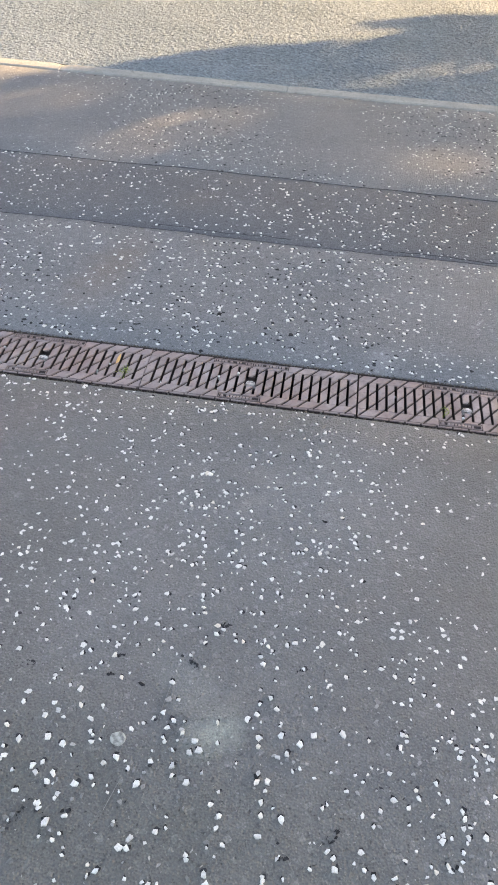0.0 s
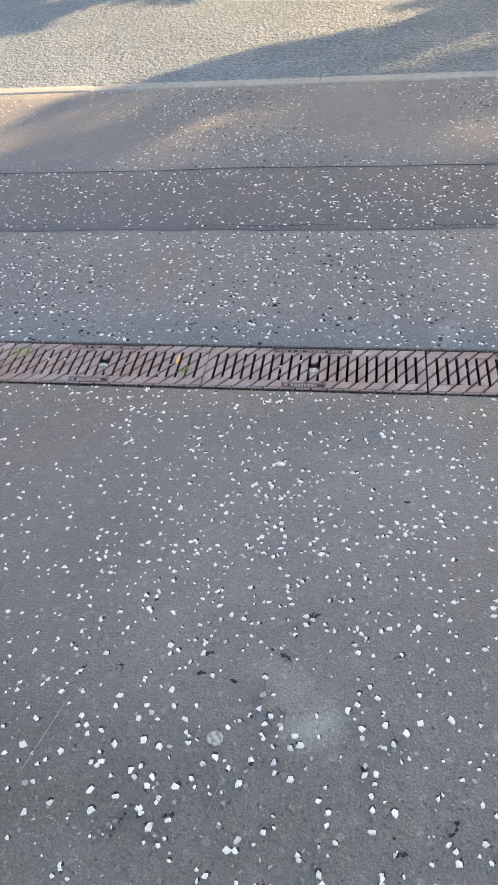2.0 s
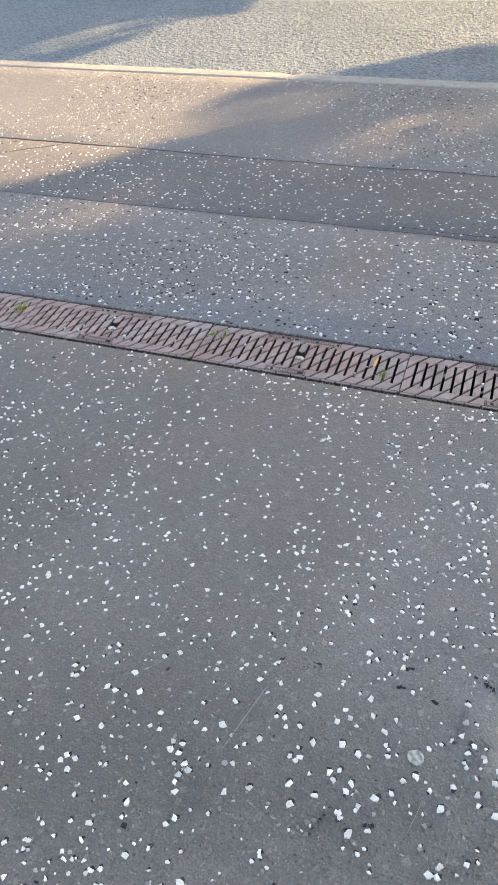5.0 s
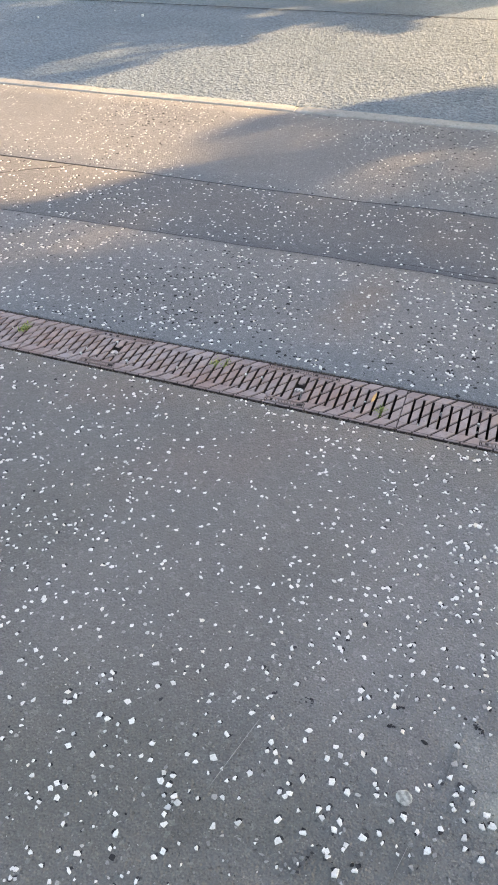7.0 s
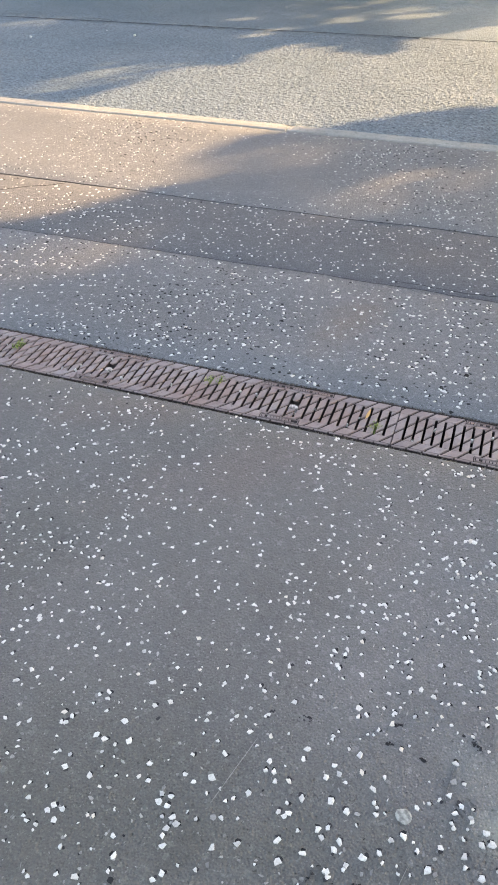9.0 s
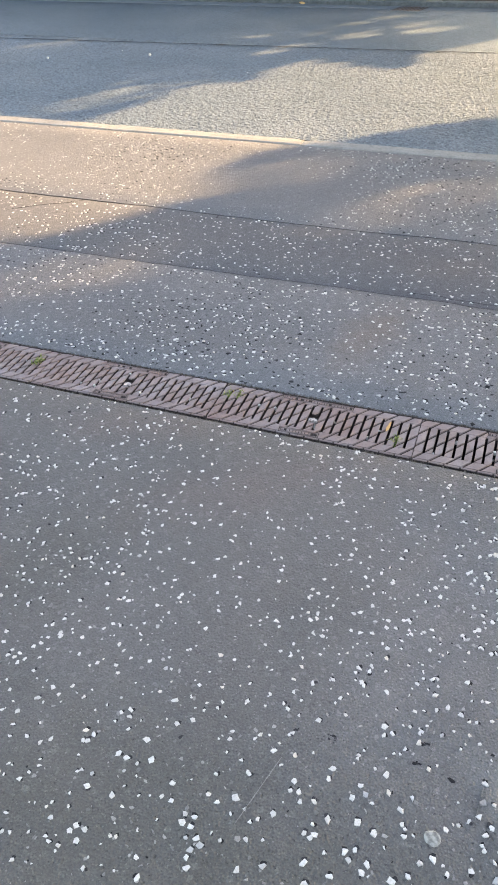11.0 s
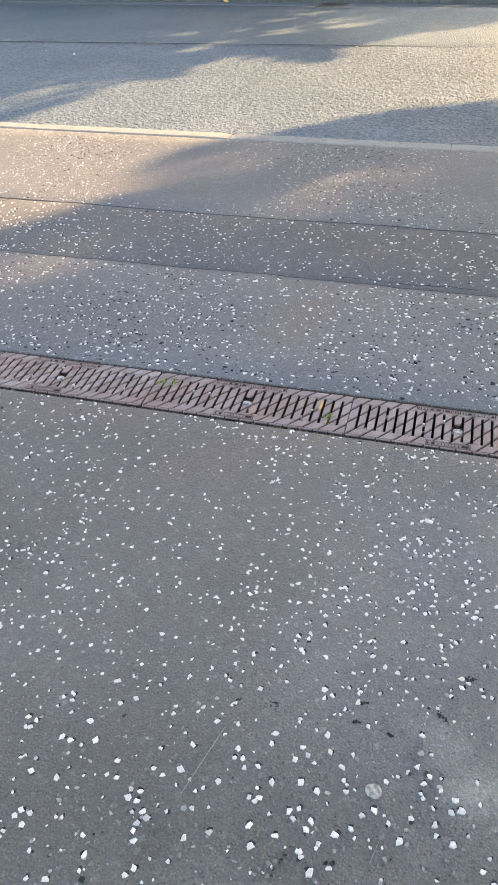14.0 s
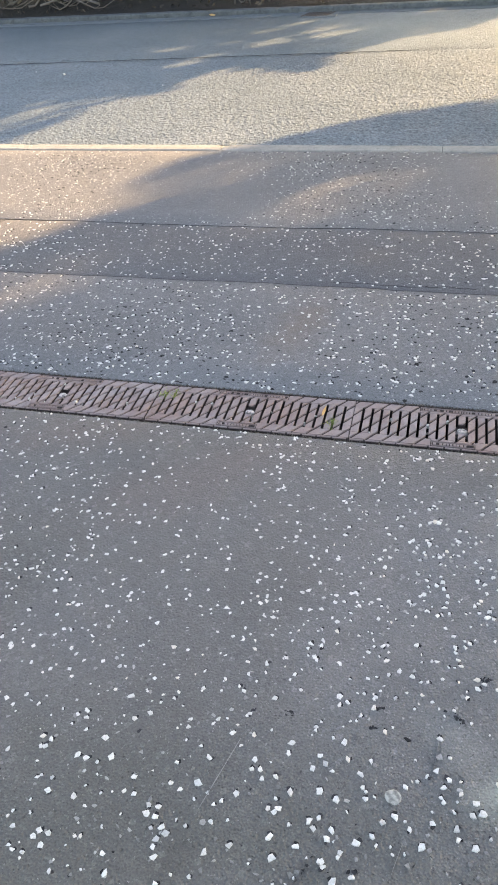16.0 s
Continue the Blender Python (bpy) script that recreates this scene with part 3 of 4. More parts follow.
# the largest white chips of the near stretch, and where several lie together (x, y, how many)
LONE = [(-0.073, -0.743), (-0.097, -0.788), (0.006, -0.796), (-0.103, -0.827), (-0.045, -0.832), (0.018, -0.741), (0.030, -0.814), (0.071, -0.804),
        (0.095, -0.810), (0.103, -0.748), (0.123, -0.767), (0.131, -0.659), (0.095, -0.722), (-0.023, -0.673), (0.185, -0.592), (0.095, -0.853),
        (0.014, -0.878), (-0.068, -0.917), (-0.037, -0.901), (0.022, -0.904), (0.051, -0.883), (0.131, -0.862), (0.106, -0.916), (0.177, -0.817),
        (0.233, -0.690), (0.247, -0.750), (0.215, -0.849), (0.283, -0.836), (-0.264, -0.791), (-0.244, -0.817), (-0.199, -0.839), (-0.316, -0.884),
        (-0.275, -0.884), (-0.406, -0.838), (-0.231, -0.751), (-0.251, -0.715), (-0.363, -0.700), (-0.453, -0.758), (-0.190, -0.970), (0.410, -0.747),
        (0.440, -0.756), (0.356, -0.730), (0.400, -0.708), (0.459, -0.739), (0.502, -0.731), (0.423, -0.864), (0.394, -0.890), (0.488, -0.895), (0.256, -0.906)]
TOGETHER = [(-0.028, -0.786, 3), (0.010, -0.836, 4), (0.072, -0.847, 3), (0.285, -0.785, 3), (0.262, -0.822, 2), (0.081, -0.657, 3), (0.288, -0.587, 3),
            (0.068, -0.757, 2), (-0.354, -0.814, 4), (-0.315, -0.760, 3), (-0.197, -0.860, 2), (-0.155, -0.880, 4), (-0.134, -0.908, 3), (-0.136, -0.931, 2),
            (-0.124, -0.973, 2), (-0.295, -0.946, 4), (-0.536, -0.728, 4), (-0.523, -0.695, 2), (-0.288, -0.827, 2), (0.388, -0.815, 3), (0.379, -0.762, 2),
            (0.414, -0.777, 2), (0.545, -0.912, 2), (0.498, -0.908, 2), (0.218, -0.926, 3), (0.332, -0.952, 2), (0.334, -0.880, 2), (0.585, -0.545, 4),
            (0.408, -0.592, 2), (0.222, -0.395, 3), (0.307, -0.445, 3), (-0.086, -0.485, 4)]
# broken holes in the near surface: x, y, length, direction
PITS = [(0.008, -0.692, 0.034, 5), (0.258, -0.651, 0.034, -20), (0.136, -0.692, 0.014, 0), (0.064, -0.917, 0.034, 60), (0.128, -0.898, 0.020, 10),
        (0.433, -0.636, 0.022, 30), (0.430, -0.912, 0.018, 0), (0.496, -0.874, 0.034, 50), (0.300, -0.576, 0.034, 10), (0.144, -0.656, 0.016, 30), (-0.052, -0.700, 0.014, 20)]


def chosen_chips(rng):
    """Places and sizes of the chips named above."""
    p, q = [np.array(LONE)], [rng.uniform(0.0105, 0.0142, len(LONE))]
    for x, y, n in TOGETHER:
        a = rng.uniform(0, 6.28) + np.arange(n) * 6.28 / n + rng.normal(0, 0.25, n)
        r = 0.0042 + 0.0014 * n + rng.normal(0, 0.0008, n)
        p.append(np.stack([x + r * np.cos(a), y + r * np.sin(a)], 1))
        q.append(rng.uniform(0.0092, 0.0128, n))
    return np.concatenate(p), np.concatenate(q)


chip_rng = np.random.default_rng(12)
CHIP_X = (-5.0, 3.8)
# owner, y range, z, then per m2: white, dark, grey, grit; size of the white ones
for owner, y0, y1, z, white, dark, grey, grit, size, seed in (
    (pave_near, -3.0, -0.012, 0.0, 1850, 14, 2100, 60, (0.0046, 0.0124), 1.0),
    (pave_mid, GRATE_W + 0.012, CRACK_1 - 0.014, 0.0, 1400, 480, 900, 300, (0.0048, 0.0142), 2.0),
    (pave_patch, CRACK_1 + 0.014, CRACK_2 - 0.012, -0.0006, 1150, 80, 500, 300, (0.0055, 0.0145), 3.0),
    (pave_top, CRACK_2 + 0.012, KERB_0 - 0.012, 0.0, 1250, 400, 700, 500, (0.0042, 0.0118), 4.0),
):
    area = (CHIP_X[1] - CHIP_X[0]) * (y1 - y0)
    near = owner is pave_near
    p = scatter(chip_rng, int(white * area * 1.7), *CHIP_X, y0, y1, 1.3 if near else 3.2, seed)
    q = size[0] + (size[1] - size[0]) * chip_rng.random(len(p)) ** 1.2
    if near:
        # fewer by chance where the large ones are named
        named, named_q = chosen_chips(chip_rng)
        apart = np.min(np.hypot(p[:, None, 0] - named[None, :, 0], p[:, None, 1] - named[None, :, 1]), 1)
        zone = (p[:, 0] > -0.46) & (p[:, 0] < 0.56) & (p[:, 1] > -1.0) & (p[:, 1] < -0.62)
        worn = np.exp(-(((p[:, 0] + 0.7) / 0.45) ** 2 + ((p[:, 1] + 0.3) / 0.25) ** 2))
        keep = (apart > 0.013) & (chip_rng.random(len(p)) > 0.45 * worn) & (~zone | (chip_rng.random(len(p)) < 0.6))
        q = np.where(zone, 0.0045 + 0.75 * (q - 0.0045), q)
        p, q = np.concatenate([named, p[keep]]), np.concatenate([named_q, q[keep]])
    # dark slivers laid beside chips paint the shade in the gap in the bitumen
    gap_shade = (q > 0.0055) & (chip_rng.random(len(p)) < 0.75)
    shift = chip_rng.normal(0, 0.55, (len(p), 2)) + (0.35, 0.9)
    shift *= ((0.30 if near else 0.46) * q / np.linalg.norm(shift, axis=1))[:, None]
    v, f = chip_shapes((p + shift)[gap_shade], q[gap_shade] * (0.84 if near else 0.88), chip_rng, z, 0.0003, 6, 0.01, 0.7)
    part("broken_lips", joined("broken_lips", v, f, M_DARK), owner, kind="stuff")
    single = np.zeros(len(p), bool)
    if near:
        zone = np.flatnonzero((p[:, 0] > -0.60) & (p[:, 0] < 0.66) & (p[:, 1] > -1.06) & (p[:, 1] < -0.30) & (q > 0.0075))[:295]
        single[zone] = True
        shapes = []
        for w in range(24):
            v, f = chip_shapes(np.zeros((1, 2)), np.array([0.01]), chip_rng, 0.0, 0.0012, 5 + w % 3, 0.13, 0.55)
            shapes.append(mesh_of("stone_chip", v[0].tolist(), f, M_CHIP))
        for i in zone:
            ob = part("stone_chip", shapes[chip_rng.integers(24)], owner)
            ob.location, ob.rotation_euler = (p[i, 0], p[i, 1], z), (0, 0, chip_rng.random() * 6.28)
            ob.scale = (q[i] / 0.01, q[i] / 0.01, 1.0)
    v, f = chip_shapes(p[~single], q[~single], chip_rng, z, 0.0011, 5, 0.14)
    part("white_chips", joined("white_chips", v, f, M_CHIP), owner, kind="stuff")
    p = scatter(chip_rng, int(dark * area * 1.7), *CHIP_X, y0, y1, 1.3, seed + 5)
    v, f = chip_shapes(p, chip_rng.uniform(0.005, 0.0145, len(p)), chip_rng, z, 0.0005, 6, 0.02, 0.16, chip_rng.normal(0, 0.5, (len(p), 1)))
    part("dark_chips", joined("dark_chips", v, f, M_DARK), owner, kind="stuff")
    p = scatter(chip_rng, int(grey * area * 1.7), *CHIP_X, y0, y1, 1.5, seed + 9)
    v, f = chip_shapes(p, 0.0025 + 0.0085 * chip_rng.random(len(p)) ** 2, chip_rng, z, 0.0005, 5, 0.10, 0.2)
    part("grey_chips", joined("grey_chips", v, f, M_GREY), owner, kind="stuff")
    p = scatter(chip_rng, int(grit * area * 1.7), *CHIP_X, y0, y1, 1.5, seed + 12)
    v, f = chip_shapes(p, 0.002 + 0.005 * chip_rng.random(len(p)) ** 2, chip_rng, z, 0.0003, 5, 0.02, 0.15)
    part("dark_grit", joined("dark_grit", v, f, M_DARK), owner, kind="stuff")

for x, y, length, turn in PITS:
    n = int(3 + 260 * length)
    a, c = chip_rng.normal(0, 0.26 * length, n), chip_rng.normal(0, 0.08 * length, n)
    w = radians(turn)
    p = np.stack([x + a * math.cos(w) - c * math.sin(w), y + a * math.sin(w) + c * math.cos(w)], 1)
    v, f = chip_shapes(p, chip_rng.uniform(0.002, 0.0085, n), chip_rng, 0.0, 0.0002, 6, 0.02, 0.12, w + chip_rng.normal(0, 0.5, (n, 1)))
    part("broken_pit", joined("broken_pit", v, f, M_DARK), pave_near, "dark ragged hole broken in the asphalt")

# dirt that gathers along both sides of the gratings
M_TAR = chip_material("dusty_tar", [(0.0, (0.035, 0.035, 0.039)), (1.0, (0.07, 0.07, 0.075))], 0.9)
M_SCRATCH = Nodes("scored_asphalt", 0.8).done((0.24, 0.24, 0.233))
M_CRUMB = chip_material("brown_dirt", [(0.0, (0.05, 0.042, 0.037)), (0.6, (0.11, 0.095, 0.085)), (1.0, (0.20, 0.178, 0.155))], 0.95)
for cy, per in ((GRATE_W + 0.0045, 520), (-0.0065, 320)):
    n = int((CHIP_X[1] - CHIP_X[0]) * per)
    x = chip_rng.uniform(*CHIP_X, n)
    thick = np.array([0.4 + max(0.0, noise.noise((a * 6, cy * 9, 3))) * 2 for a in x])
    y = cy + chip_rng.normal(0, 0.0034, n) * thick
    v, f = chip_shapes(np.stack([x, y], 1), chip_rng.uniform(0.0015, 0.0055, n), chip_rng, -0.0012, 0.0006, 5, 0.06, 0.3)
    tagged(new("dirt_crumbs", joined("dirt_crumbs", v, f, M_CRUMB)), "brown dirt crumbs along the edge of the drain", "dirt", kind="stuff")

# open joints along both sides of the trench patch, wide here and closed there
for cy, wobble, seed, widest, narrow in ((CRACK_1, 0.012, 4, 0.0044, 0.0), (CRACK_2, 0.009, 5, 0.0050, 0.0)):
    s = Soup()
    row = []
    for x in np.arange(-3.4, 2.3, 0.008):
        y = cy + wobble * wob(x, seed) + 0.0012 * noise.noise((x * 40, seed, 3.0))
        open_here = max(0.0, noise.noise((x * 2.3, seed, 6.0)) + 0.35 * noise.noise((x * 14, seed, 1.0)) + 0.12 + 0.35 * min(1.0, max(0.0, -0.9 - x)))
        w = 0.5 * (narrow + widest * open_here) * (0.6 + 0.8 * abs(noise.noise((x * 60, seed, 9.0))))
        row.append(((x, y - w, 0.0005), (x, y + w, 0.0005), (x, y, -0.003)))
    for p, q in zip(row, row[1:]):
        s.add([*p, *q], [(0, 3, 4, 1), (0, 2, 5, 3), (1, 4, 5, 2)])
    tagged(new("tar_joint", s.mesh("tar_joint", M_TAR)), "ragged dark tar joint along the trench patch", "joint", kind="structure")


# ---- small things on the pavement ----
def blob(name, radius, high, seed, material, squash=0.9):
    s = Soup()
    n = 20
    rings = [(1.0, 0.0), (0.93, 0.7), (0.75, 1.0), (0.4, 0.85), (0.12, 0.8)]
    v = []
    for q, h in rings:
        for i in range(n):
            a = 2 * math.pi * i / n
            w = 1 + 0.16 * noise.noise((math.cos(a) * 1.3, math.sin(a) * 1.3, seed))
            v.append((radius * q * w * math.cos(a), radius * squash * q * w * math.sin(a), high * h - 0.0003))
    f = [(r * n + i, r * n + (i + 1) % n, (r + 1) * n + (i + 1) % n, (r + 1) * n + i) for r in range(len(rings) - 1) for i in range(n)]
    f.append(tuple((len(rings) - 1) * n + i for i in range(n)))
    s.add(v, f)
    return s.mesh(name, material, True)


gum = tagged(new("chewing_gum", blob("chewing_gum", 0.0120, 0.0010, 3.0, M_GUM)), "flattened pale grey chewing gum stuck to the asphalt", "chewing gum")
gum.location = (0.172, -0.79, 0.0)
gum = tagged(new("chewing_gum", blob("chewing_gum", 0.0115, 0.0006, 7.0, M_GUM)), "worn small grey chewing gum trodden into the asphalt", "chewing gum")
gum.location = (-0.246, -0.30, 0.0)


def thin_line(name, ends, width, wave, seed, material, z=0.0006):
    """A narrow uneven line drawn over the ground: a scratch or a hairline crack."""
    s = Soup()
    (ax, ay), (bx, by) = ends
    long = math.hypot(bx - ax, by - ay)
    n = max(8, int(long / 0.012))
    nx, ny = -(by - ay) / long, (bx - ax) / long
    row = []
    for i in range(n + 1):
        u = i / n
        o = wave * wob(u * long, seed, 6.0)
        w = 0.5 * width * (0.35 + abs(wob(u * long, seed + 3, 22.0))) * min(1.0, 8 * u + 0.1, 8 * (1 - u) + 0.1)
        x, y = ax + u * (bx - ax) + nx * o, ay + u * (by - ay) + ny * o
        row.append(((x - nx * w, y - ny * w, z), (x + nx * w, y + ny * w, z), (x, y, z - 0.002)))
    for p, q in zip(row, row[1:]):
        s.add([*p, *q], [(0, 3, 4, 1), (0, 2, 5, 3), (1, 4, 5, 2)])
    return s.mesh(name, material)


for k, (ends, width) in enumerate(((((-0.092, -0.864), (-0.059, -0.748)), 0.0026), (((0.179, -0.891), (0.190, -0.850)), 0.0010), (((0.223, -0.758), (0.232, -0.679)), 0.0009))):
    tagged(new("scratch_mark", thin_line("scratch_mark", ends, width, 0.0006, 4 + k, M_SCRATCH)), "thin pale scratch scored across the asphalt", "scratch")
for k, (ends, width, wave) in enumerate(((((-0.15, 0.772), (0.28, 0.765)), 0.0018, 0.016), (((0.52, 0.770), (0.95, 0.758)), 0.0022, 0.016), (((1.0, 0.772), (1.3, 0.765)), 0.0020, 0.016), (((-0.06, 1.18), (-0.02, 1.02)), 0.0012, 0.012),
                                         (((-1.52, 1.18), (-1.75, 1.02)), 0.0012, 0.010))):
    tagged(new("hairline_crack", thin_line("hairline_crack", ends, width, wave, 11 + k, M_TAR)), "fine dark crack running through the trench patch", "crack")


tagged(new("lane_joint", thin_line("lane_joint", ((-4.0, SEAM - 0.172), (-0.1, SEAM + 0.003)), 0.020, 0.004, 17, M_DARK, 0.001)), "narrow dark open joint between the two road surfaces", "joint", kind="structure")


def tuft(name, places, count, high, seed, material):
    """Small curved blades and crumbs growing out of slots."""
    rng = random.Random(seed)
    s = Soup()
    for x, y in places:
        for _ in range(count):
            a, l, b = rng.uniform(0, 6.28), rng.uniform(0.4, 1.0) * high, rng.uniform(0.3, 1.3)
            px, py = x + rng.gauss(0, 0.005), y + rng.gauss(0, 0.008)
            w = rng.uniform(0.0008, 0.002)
            tip = (px + math.cos(a) * l * b, py + math.sin(a) * l * b, -0.004 + l * 0.8)
            mid = (px + math.cos(a) * l * b * 0.35, py + math.sin(a) * l * b * 0.35, -0.004 + l * 0.6)
            ox, oy = -math.sin(a) * w, math.cos(a) * w
            s.add([(px - ox, py - oy, -0.012), (px + ox, py + oy, -0.012), (mid[0] + ox, mid[1] + oy, mid[2]), (mid[0] - ox, mid[1] - oy, mid[2]), tip], [(0, 1, 2, 3), (3, 2, 4)])
    return s.mesh(name, material)


for px, py, c, h, seed in ((-0.047, 0.050, 26, 0.009, 1), (-0.482, 0.105, 26, 0.008, 2), (-0.455, 0.112, 22, 0.008, 3), (-1.035, 0.09, 40, 0.014, 4), (0.695, 0.05, 10, 0.010, 5)):
    tagged(new("moss_tuft", tuft("moss_tuft", [(px, py), (px + 0.004, py + 0.012)], c, h, seed, M_MOSS)), "small yellow-green moss tuft growing in a grating slot", "moss", "moss in the drain")


def curled_leaf(name, length, width, seed, material):
    s, n = Soup(), 7
    rng = random.Random(seed)
    v = []
    for i in range(n):
        u = i / (n - 1)
        w = width * math.sin(math.pi * min(max(u, 0.03), 0.97)) ** 0.7
        lift = 0.25 * length * (u - 0.4) ** 2 * 2
        for side in (-1, 0, 1):
            v.append(((u - 0.5) * length, side * w / 2, 0.001 + lift + (0.18 * w if side else 0) + rng.uniform(0, 0.0006)))
    f = []
    for i in range(n - 1):
        for j in (0, 1):
            f.append((i * 3 + j, (i + 1) * 3 + j, (i + 1) * 3 + j + 1, i * 3 + j + 1))
    s.add(v, f)
    return s.mesh(name, material, True)


leaf = tagged(new("fallen_leaf", curled_leaf("fallen_leaf", 0.030, 0.007, 2, M_ORANGE)), "dry orange leaf stuck upright in a grating slot", "leaf")
leaf.matrix_world = pose(-0.070, 0.092, 0.0, 25, -20, 80)
leaf = tagged(new("fallen_leaf", curled_leaf("fallen_leaf", 0.055, 0.042, 5, M_ORANGE)), "dry orange leaf lying in the gutter by the kerb", "leaf")
leaf.matrix_world = pose(-2.03, 5.90, 0.006, 20, 12, 30)

pebbles = np.random.default_rng(8)
pv, pf = chip_shapes(np.zeros((3, 2)), np.array([0.011, 0.009, 0.008]), pebbles, 0.0, 0.006)
pebble_me = [mesh_of("pebble", v.tolist(), pf, M_CRUMB if k == 1 else M_CHIP) for k, v in enumerate(pv)]
for k in range(96):
    unit, sl = pebbles.integers(-5, 4), pebbles.integers(0, SLOTS)
    ob = new("pebble", pebble_me[k % 3])
    ob.location = (unit * UNIT + slot_x[sl], pebbles.uniform(Y_A + 0.006, Y_B - 0.006), -0.011 + pebbles.uniform(0, 0.007))
    ob.rotation_euler = (pebbles.normal(0, 0.3), pebbles.normal(0, 0.3), pebbles.random() * 6)
    ob.scale = (0.62, 0.9, 1.0)
    tagged(ob, "small brown crumb of stone wedged in a grating slot" if k % 3 == 1 else "small pale pebble wedged in a grating slot", "pebble", "pebbles in the drain")
for (x, y), sz in (((-2.47, 3.72), 1.9), ((-2.73, 3.81), 0.8), ((-1.62, 3.36), 0.8), ((-3.14, 3.48), 1.9)):
    ob = new("pebble", pebble_me[0])
    ob.location, ob.scale = (x, y, 0.0), (sz, sz, sz * 0.7)
    tagged(ob, "white pebble lying loose on the road", "pebble", "pebbles on the road")
for x, y in ((-0.222, 0.172),):
    v, f = chip_shapes(np.zeros((1, 2)), np.array([0.016]), pebbles, 0.0, 0.003)
    ob = new("pebble", mesh_of("pebble", v[0].tolist(), f, M_CHIP))
    ob.location = (x, y, 0.0005)
    tagged(ob, "white pebble lying beside the drain", "pebble")

# ---- gully in the far gutter ----
gully = tagged(empty("gully_grating", (-1.21, 5.70, 0.0)), "brown iron gully grating with slanting bars in the gutter", "drain grating")
s = Soup()
for b in ((0, 0, 0.33, 0.018), (0, 0.222, 0.33, 0.24), (0, 0.018, 0.016, 0.222), (0.314, 0.018, 0.33, 0.222)):
    s.box(b[0], b[1], -0.03, b[2], b[3], 0.0005, 0.001)
part("frame", s.mesh("frame", M_GUTTER), gully, "silted frame level with the gutter")
s = Soup()
s.box(0.016, 0.018, -0.03, 0.314, 0.222, -0.0015)
part("sump", s.mesh("sump", M_GUTTER), gully, "pale silt between the bars")
bar = Soup()
x, w = 0.0, 0.012
bar.add([(x, 0.02, -0.001), (x + w, 0.02, -0.001), (x + w + 0.05, 0.22, -0.001), (x + 0.05, 0.22, -0.001),
         (x + 0.001, 0.021, 0.0025), (x + w - 0.001, 0.021, 0.0025), (x + w + 0.049, 0.219, 0.0025), (x + 0.051, 0.219, 0.0025)],
        [(0, 1, 5, 4), (1, 2, 6, 5), (2, 3, 7, 6), (3, 0, 4, 7), (4, 5, 6, 7)])
bar_me = bar.mesh("bar", M_GULLY)
for k in range(8):
    part("bar", bar_me, gully).location = (0.022 + k * 0.0305, 0, 0)

# ---- verge and undergrowth beyond the raised kerb ----
xs, ys = np.arange(-14, 12.1, 0.12), np.concatenate([[FAR_KERB + 0.108], np.arange(FAR_KERB + 0.2, 14, 0.12)])
X, Y = np.meshgrid(xs, ys, indexing="ij")
Z = np.array([[0.024 + 0.03 * noise.noise((x * 2, y * 2, 1)) + 0.02 * noise.noise((x * 7, y * 7, 2)) + 0.10 * min(1, (y - 6) / 2) for y in ys] for x in xs])
tagged(new("verge", grid_mesh("verge", xs, ys, Z, M_SOIL)), "dark bare soil verge with leaf litter", "verge", kind="structure")


def leaves(places, size, rng, spread=(0.7, 1.3)):
    """Folded leaves at the given places, turned at random."""
    n = len(places)
    a = rng.normal(size=(n, 3))
    a /= np.linalg.norm(a, axis=1)[:, None]
    b = np.cross(a, rng.normal(size=(n, 3)))
    b /= np.linalg.norm(b, axis=1)[:, None]
    c = np.cross(a, b)
    s = size * rng.uniform(*spread, (n, 1))
    v = np.stack([places - a * s, places + b * s * 0.42 + c * s * 0.12, places + a * s, places - b * s * 0.42 + c * s * 0.12], 1)
    return v, [(0, 1, 2), (0, 2, 3)]


lrng = np.random.default_rng(21)
k = 1300
p = np.stack([lrng.uniform(-9, 5, k), FAR_KERB + 0.11 + lrng.random(k) ** 1.6 * 2.2, np.zeros(k)], 1)
p[:, 2] = 0.055 + 0.10 * np.clip((p[:, 1] - 6) / 2, 0, 1) + lrng.random(k) * 0.02
v, f = leaves(p, 0.021, lrng)
tagged(new("leaf_litter", joined("leaf_litter", v, f, M_DRY)), "dry brown fallen leaves scattered over the verge", "leaves", kind="stuff")


def shrub(x, y, seed):
    rng, nr = random.Random(seed), np.random.default_rng(seed)
    root = tagged(empty("shrub", (x, y, 0.1)), "dark straggly hedge shrub with bare lower stems", "shrub", "hedge shrubs")
    for k in range(6):
        s = Soup()
        a, lean = rng.uniform(0, 6.28), rng.uniform(0.15, 0.5)
        pts = [(0.05 * math.cos(a), 0.05 * math.sin(a), -0.05)]
        for i in range(1, 6):
            pts.append((pts[-1][0] + lean * 0.25 * math.cos(a) + rng.gauss(0, 0.03), pts[-1][1] + lean * 0.25 * math.sin(a) + rng.gauss(0, 0.03), pts[-1][2] + 0.3))
        s.tube(pts, [0.016, 0.014, 0.012, 0.009, 0.006, 0.003])
        part("stem", s.mesh("stem", M_BARK, True), root)
    c = nr.normal(0, 1, (2600, 3)) * (0.38, 0.22, 0.36) + (0, 0, 0.62)
    c = c[(c[:, 2] > 0.04) & (c[:, 1] > -0.55)]
    lv, lf = leaves(c, 0.05, nr)
    part("foliage", joined("foliage", lv, lf, M_HEDGE), root)


srng = random.Random(9)
for k in range(12):
    shrub(-9.6 + k * 0.72 + srng.uniform(-0.15, 0.15), 6.95 + srng.uniform(-0.2, 0.3), 100 + k)


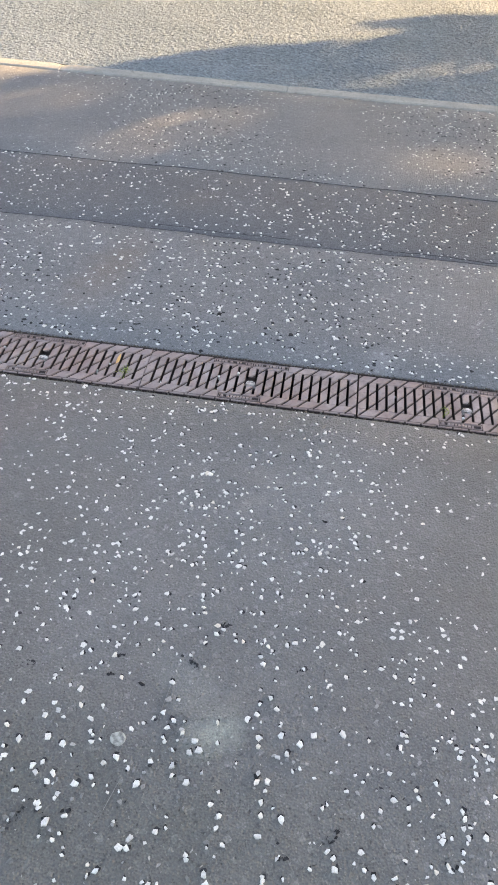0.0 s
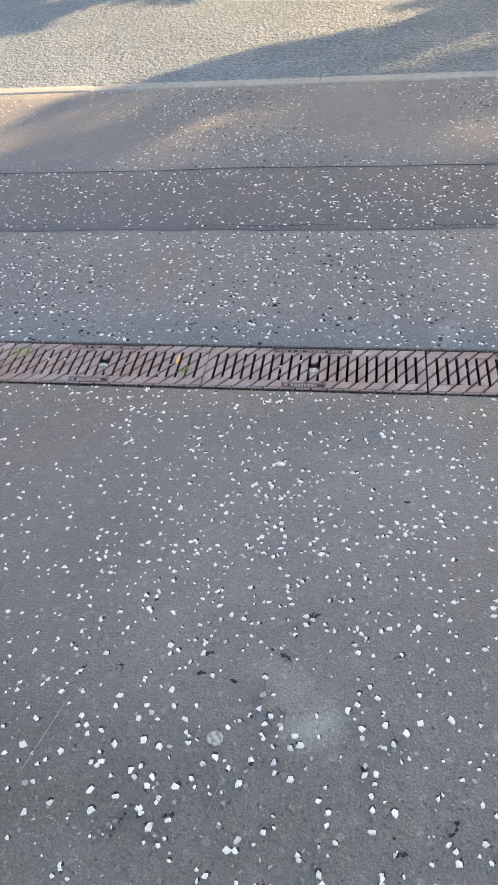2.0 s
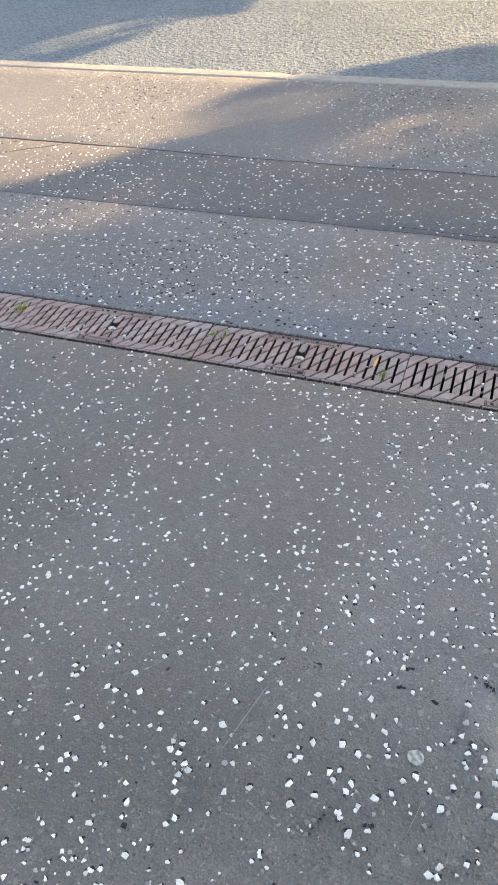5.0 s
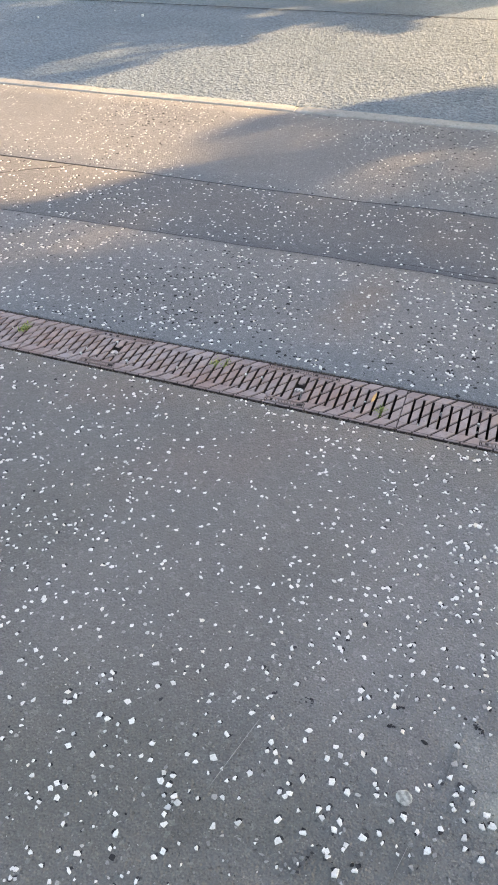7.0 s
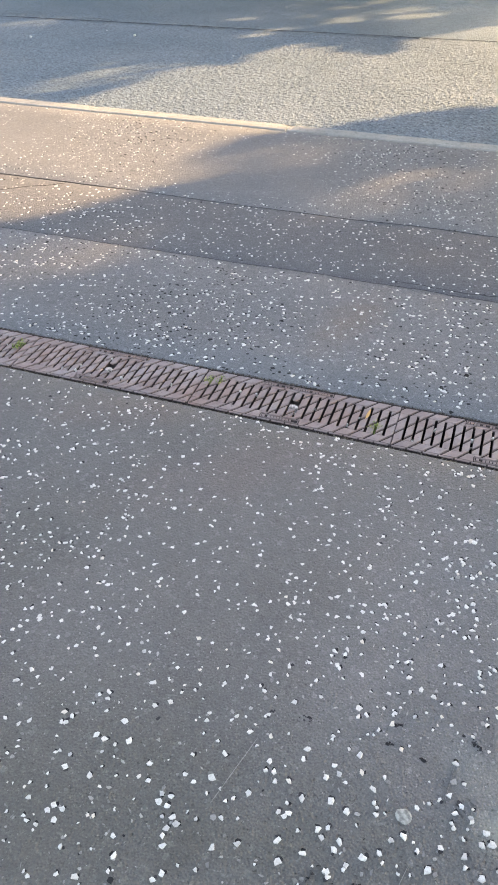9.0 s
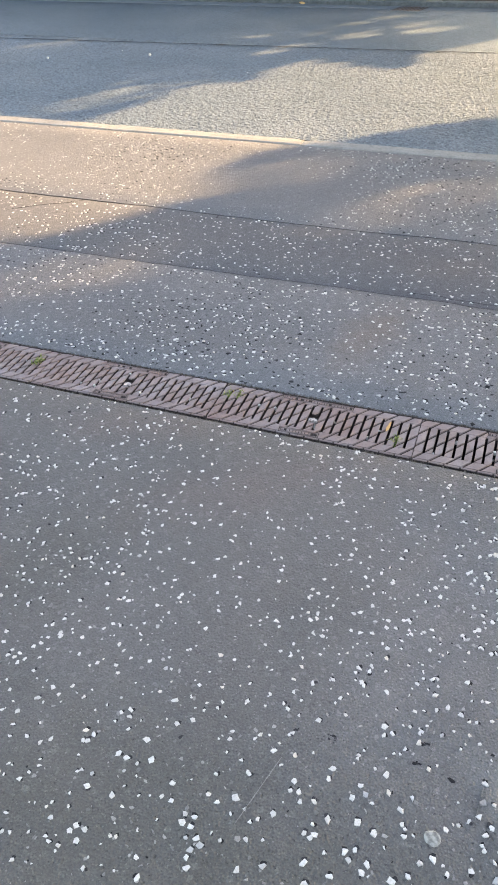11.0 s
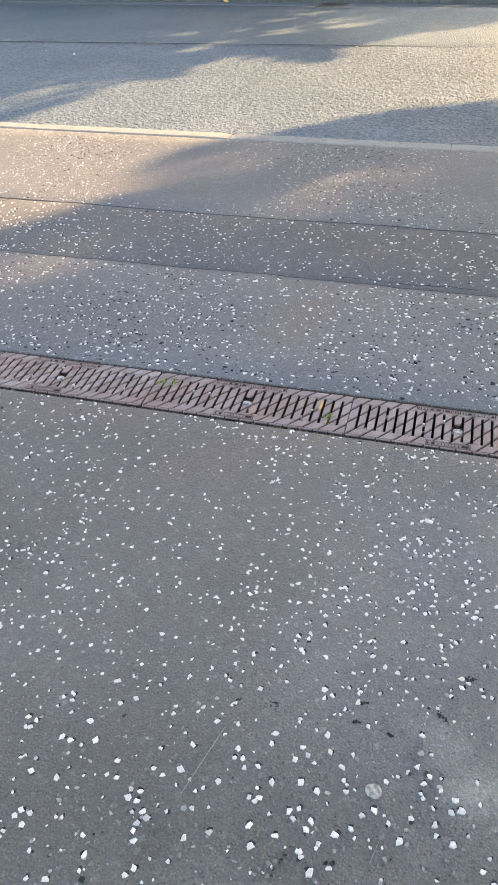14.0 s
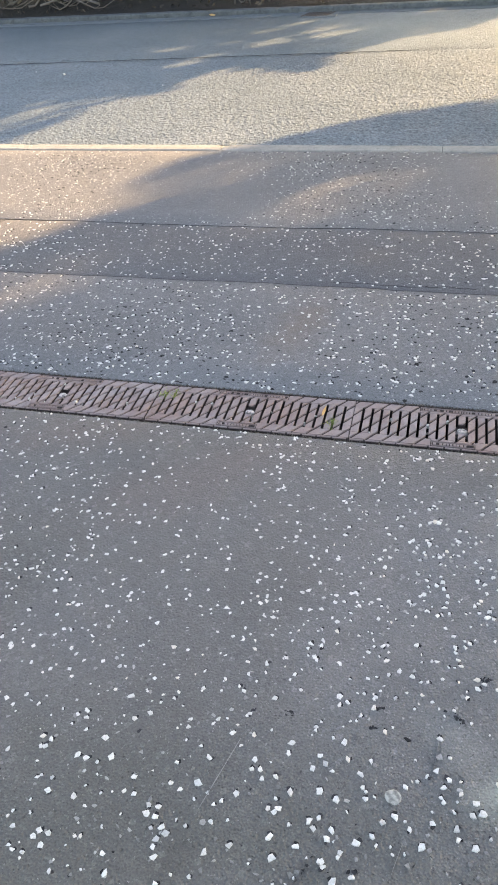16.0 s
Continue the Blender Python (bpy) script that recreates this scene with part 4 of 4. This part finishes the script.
def fallen_branch(x, y, turn, length, seed):
    rng = random.Random(seed)
    s = Soup()
    pts, r = [(0, 0, 0.03)], []
    for i in range(9):
        pts.append((pts[-1][0] + length / 9, pts[-1][1] + rng.gauss(0, 0.02), 0.03 + 0.05 * math.sin(i * 0.9) + rng.uniform(0, 0.03)))
    s.tube(pts, [0.012 - 0.0011 * i for i in range(10)])
    for i in (3, 5, 6):
        q = pts[i]
        side = rng.choice((-1, 1))
        s.tube([q, (q[0] + 0.12, q[1] + side * 0.08, q[2] + 0.04), (q[0] + 0.2, q[1] + side * 0.2, q[2] + 0.1)], [0.006, 0.004, 0.002], 5)
    ob = tagged(new("fallen_branch", s.mesh("fallen_branch", M_BARK, True)), "bare grey fallen branch lying on the verge", "branch", "branches on the verge")
    ob.matrix_world = pose(x, y, 0.062, 0, 0, turn)


for x, y, turn, length, seed in ((-4.9, 6.32, 8, 0.9, 6), (-3.3, 6.3, 170, 0.7, 7), (-4.05, 6.28, 25, 0.6, 8), (-3.95, 6.35, -12, 0.95, 1), (-3.6, 6.55, 20, 0.8, 2), (-4.4, 6.5, 35, 0.7, 3), (-2.9, 6.6, 150, 0.7, 4), (-2.2, 6.5, -20, 0.6, 5)):
    fallen_branch(x, y, turn, length, seed)


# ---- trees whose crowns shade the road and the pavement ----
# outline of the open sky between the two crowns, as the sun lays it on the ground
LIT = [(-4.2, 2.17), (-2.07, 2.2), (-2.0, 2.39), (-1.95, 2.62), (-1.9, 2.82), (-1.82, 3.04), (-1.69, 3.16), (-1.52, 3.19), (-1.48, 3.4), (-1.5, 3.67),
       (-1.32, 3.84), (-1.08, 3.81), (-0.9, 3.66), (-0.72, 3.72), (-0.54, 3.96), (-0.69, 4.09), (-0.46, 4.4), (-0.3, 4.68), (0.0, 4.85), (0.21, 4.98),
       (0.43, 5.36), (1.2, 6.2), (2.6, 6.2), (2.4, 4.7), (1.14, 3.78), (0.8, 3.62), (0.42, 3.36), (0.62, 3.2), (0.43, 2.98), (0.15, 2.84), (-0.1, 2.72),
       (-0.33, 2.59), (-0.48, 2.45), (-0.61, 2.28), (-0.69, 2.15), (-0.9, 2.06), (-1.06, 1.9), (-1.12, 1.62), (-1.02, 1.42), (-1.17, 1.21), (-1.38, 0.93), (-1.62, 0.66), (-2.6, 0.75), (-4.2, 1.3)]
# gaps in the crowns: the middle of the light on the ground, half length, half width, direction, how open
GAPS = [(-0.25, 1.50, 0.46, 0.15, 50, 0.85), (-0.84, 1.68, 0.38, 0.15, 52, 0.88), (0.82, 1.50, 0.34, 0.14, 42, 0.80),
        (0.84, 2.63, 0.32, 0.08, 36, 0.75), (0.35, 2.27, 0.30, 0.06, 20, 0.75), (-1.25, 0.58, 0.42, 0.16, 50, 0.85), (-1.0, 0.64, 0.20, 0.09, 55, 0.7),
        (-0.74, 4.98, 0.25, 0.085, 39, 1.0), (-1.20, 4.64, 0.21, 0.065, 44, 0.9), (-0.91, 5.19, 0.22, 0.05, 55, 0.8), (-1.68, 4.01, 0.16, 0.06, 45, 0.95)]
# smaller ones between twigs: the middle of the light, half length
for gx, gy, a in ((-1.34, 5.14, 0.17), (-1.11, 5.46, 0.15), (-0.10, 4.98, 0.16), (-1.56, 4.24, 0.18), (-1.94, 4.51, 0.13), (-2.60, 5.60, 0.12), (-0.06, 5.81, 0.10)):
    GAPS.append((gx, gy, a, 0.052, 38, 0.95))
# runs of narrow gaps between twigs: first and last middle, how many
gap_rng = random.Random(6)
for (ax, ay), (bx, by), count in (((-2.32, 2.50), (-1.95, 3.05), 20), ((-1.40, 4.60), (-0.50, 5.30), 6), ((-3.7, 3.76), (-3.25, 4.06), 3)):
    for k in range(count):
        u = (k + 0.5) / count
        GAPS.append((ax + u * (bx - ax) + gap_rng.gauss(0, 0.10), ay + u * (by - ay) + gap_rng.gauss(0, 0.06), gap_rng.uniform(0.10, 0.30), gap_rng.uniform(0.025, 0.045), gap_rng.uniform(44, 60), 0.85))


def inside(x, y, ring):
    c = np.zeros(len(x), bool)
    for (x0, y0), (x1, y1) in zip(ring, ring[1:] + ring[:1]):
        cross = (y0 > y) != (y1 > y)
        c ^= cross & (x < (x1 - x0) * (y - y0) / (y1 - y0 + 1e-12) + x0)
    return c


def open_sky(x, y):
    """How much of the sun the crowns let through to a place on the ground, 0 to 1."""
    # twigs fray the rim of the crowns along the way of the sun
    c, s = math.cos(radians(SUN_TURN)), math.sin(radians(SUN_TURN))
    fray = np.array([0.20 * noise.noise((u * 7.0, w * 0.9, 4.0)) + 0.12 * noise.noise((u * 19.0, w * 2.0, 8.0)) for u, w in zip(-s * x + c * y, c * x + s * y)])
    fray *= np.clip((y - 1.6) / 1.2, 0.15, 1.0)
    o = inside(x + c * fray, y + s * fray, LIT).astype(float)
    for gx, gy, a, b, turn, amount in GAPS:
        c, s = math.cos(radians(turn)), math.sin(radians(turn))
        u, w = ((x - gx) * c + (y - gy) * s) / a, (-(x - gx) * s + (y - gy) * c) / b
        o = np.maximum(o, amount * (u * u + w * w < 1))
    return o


def tree(place, x0, x1, y0, y1, low, high, seed, size, per, limbs):
    """A tree beyond the road: trunk, limbs, and a crown of leaves that leaves the gaps open."""
    rng, r2 = np.random.default_rng(seed), random.Random(seed)
    root = tagged(empty("tree", (*place, 0.1)), "tall leafy roadside tree with an open uneven crown", "tree", "roadside trees")
    n = int((x1 - x0) * (y1 - y0) * per)
    x, y = rng.uniform(x0, x1, n), rng.uniform(y0, y1, n)
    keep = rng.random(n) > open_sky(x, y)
    # the crown's own uneven outline
    cx, cy, rx, ry = (x0 + x1) / 2, (y0 + y1) / 2, (x1 - x0) / 2, (y1 - y0) / 2
    rim = np.array([0.22 * noise.noise((a * 0.9, b * 0.9, seed)) + 0.10 * noise.noise((a * 3, b * 3, seed)) for a, b in zip(x, y)])
    far = (np.abs((x - cx) / rx) ** 3 + np.abs((y - cy) / ry) ** 3) ** (1 / 3) + rim
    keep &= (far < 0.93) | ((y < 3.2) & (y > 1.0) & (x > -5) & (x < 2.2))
    x, y = x[keep], y[keep]
    h = rng.uniform(low, high, len(x))
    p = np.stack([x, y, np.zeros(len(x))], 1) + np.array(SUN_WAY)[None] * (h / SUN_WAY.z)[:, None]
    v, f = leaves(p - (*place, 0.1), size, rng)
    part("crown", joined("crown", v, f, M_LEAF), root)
    s = Soup()
    top = p.mean(0) - (*place, 0.1)
    s.tube([(0, 0, -0.2), (0.02, 0.03, 0.6), (0.05, 0, 0.4 * top[2]), (0.03, 0.03, 0.75 * top[2]), (0.1, 0.1, 1.1 * top[2])], [0.24, 0.17, 0.14, 0.09, 0.03], 10)
    part("trunk", s.mesh("trunk", M_BARK, True), root)
    side = y - 1.11 * x
    ok = np.flatnonzero((side > limbs[0]) & (side < limbs[1]))
    for q in p[rng.choice(ok, 8)] - (*place, 0.1):
        s = Soup()
        a = np.array((0.05, 0.0, 0.4 * top[2]))
        m = (a + q) / 2 + (0, 0, 0.1)
        s.tube([tuple(a), tuple(m), tuple(q)], [0.06, 0.04, 0.012], 6)
        part("limb", s.mesh("limb", M_BARK, True), root)


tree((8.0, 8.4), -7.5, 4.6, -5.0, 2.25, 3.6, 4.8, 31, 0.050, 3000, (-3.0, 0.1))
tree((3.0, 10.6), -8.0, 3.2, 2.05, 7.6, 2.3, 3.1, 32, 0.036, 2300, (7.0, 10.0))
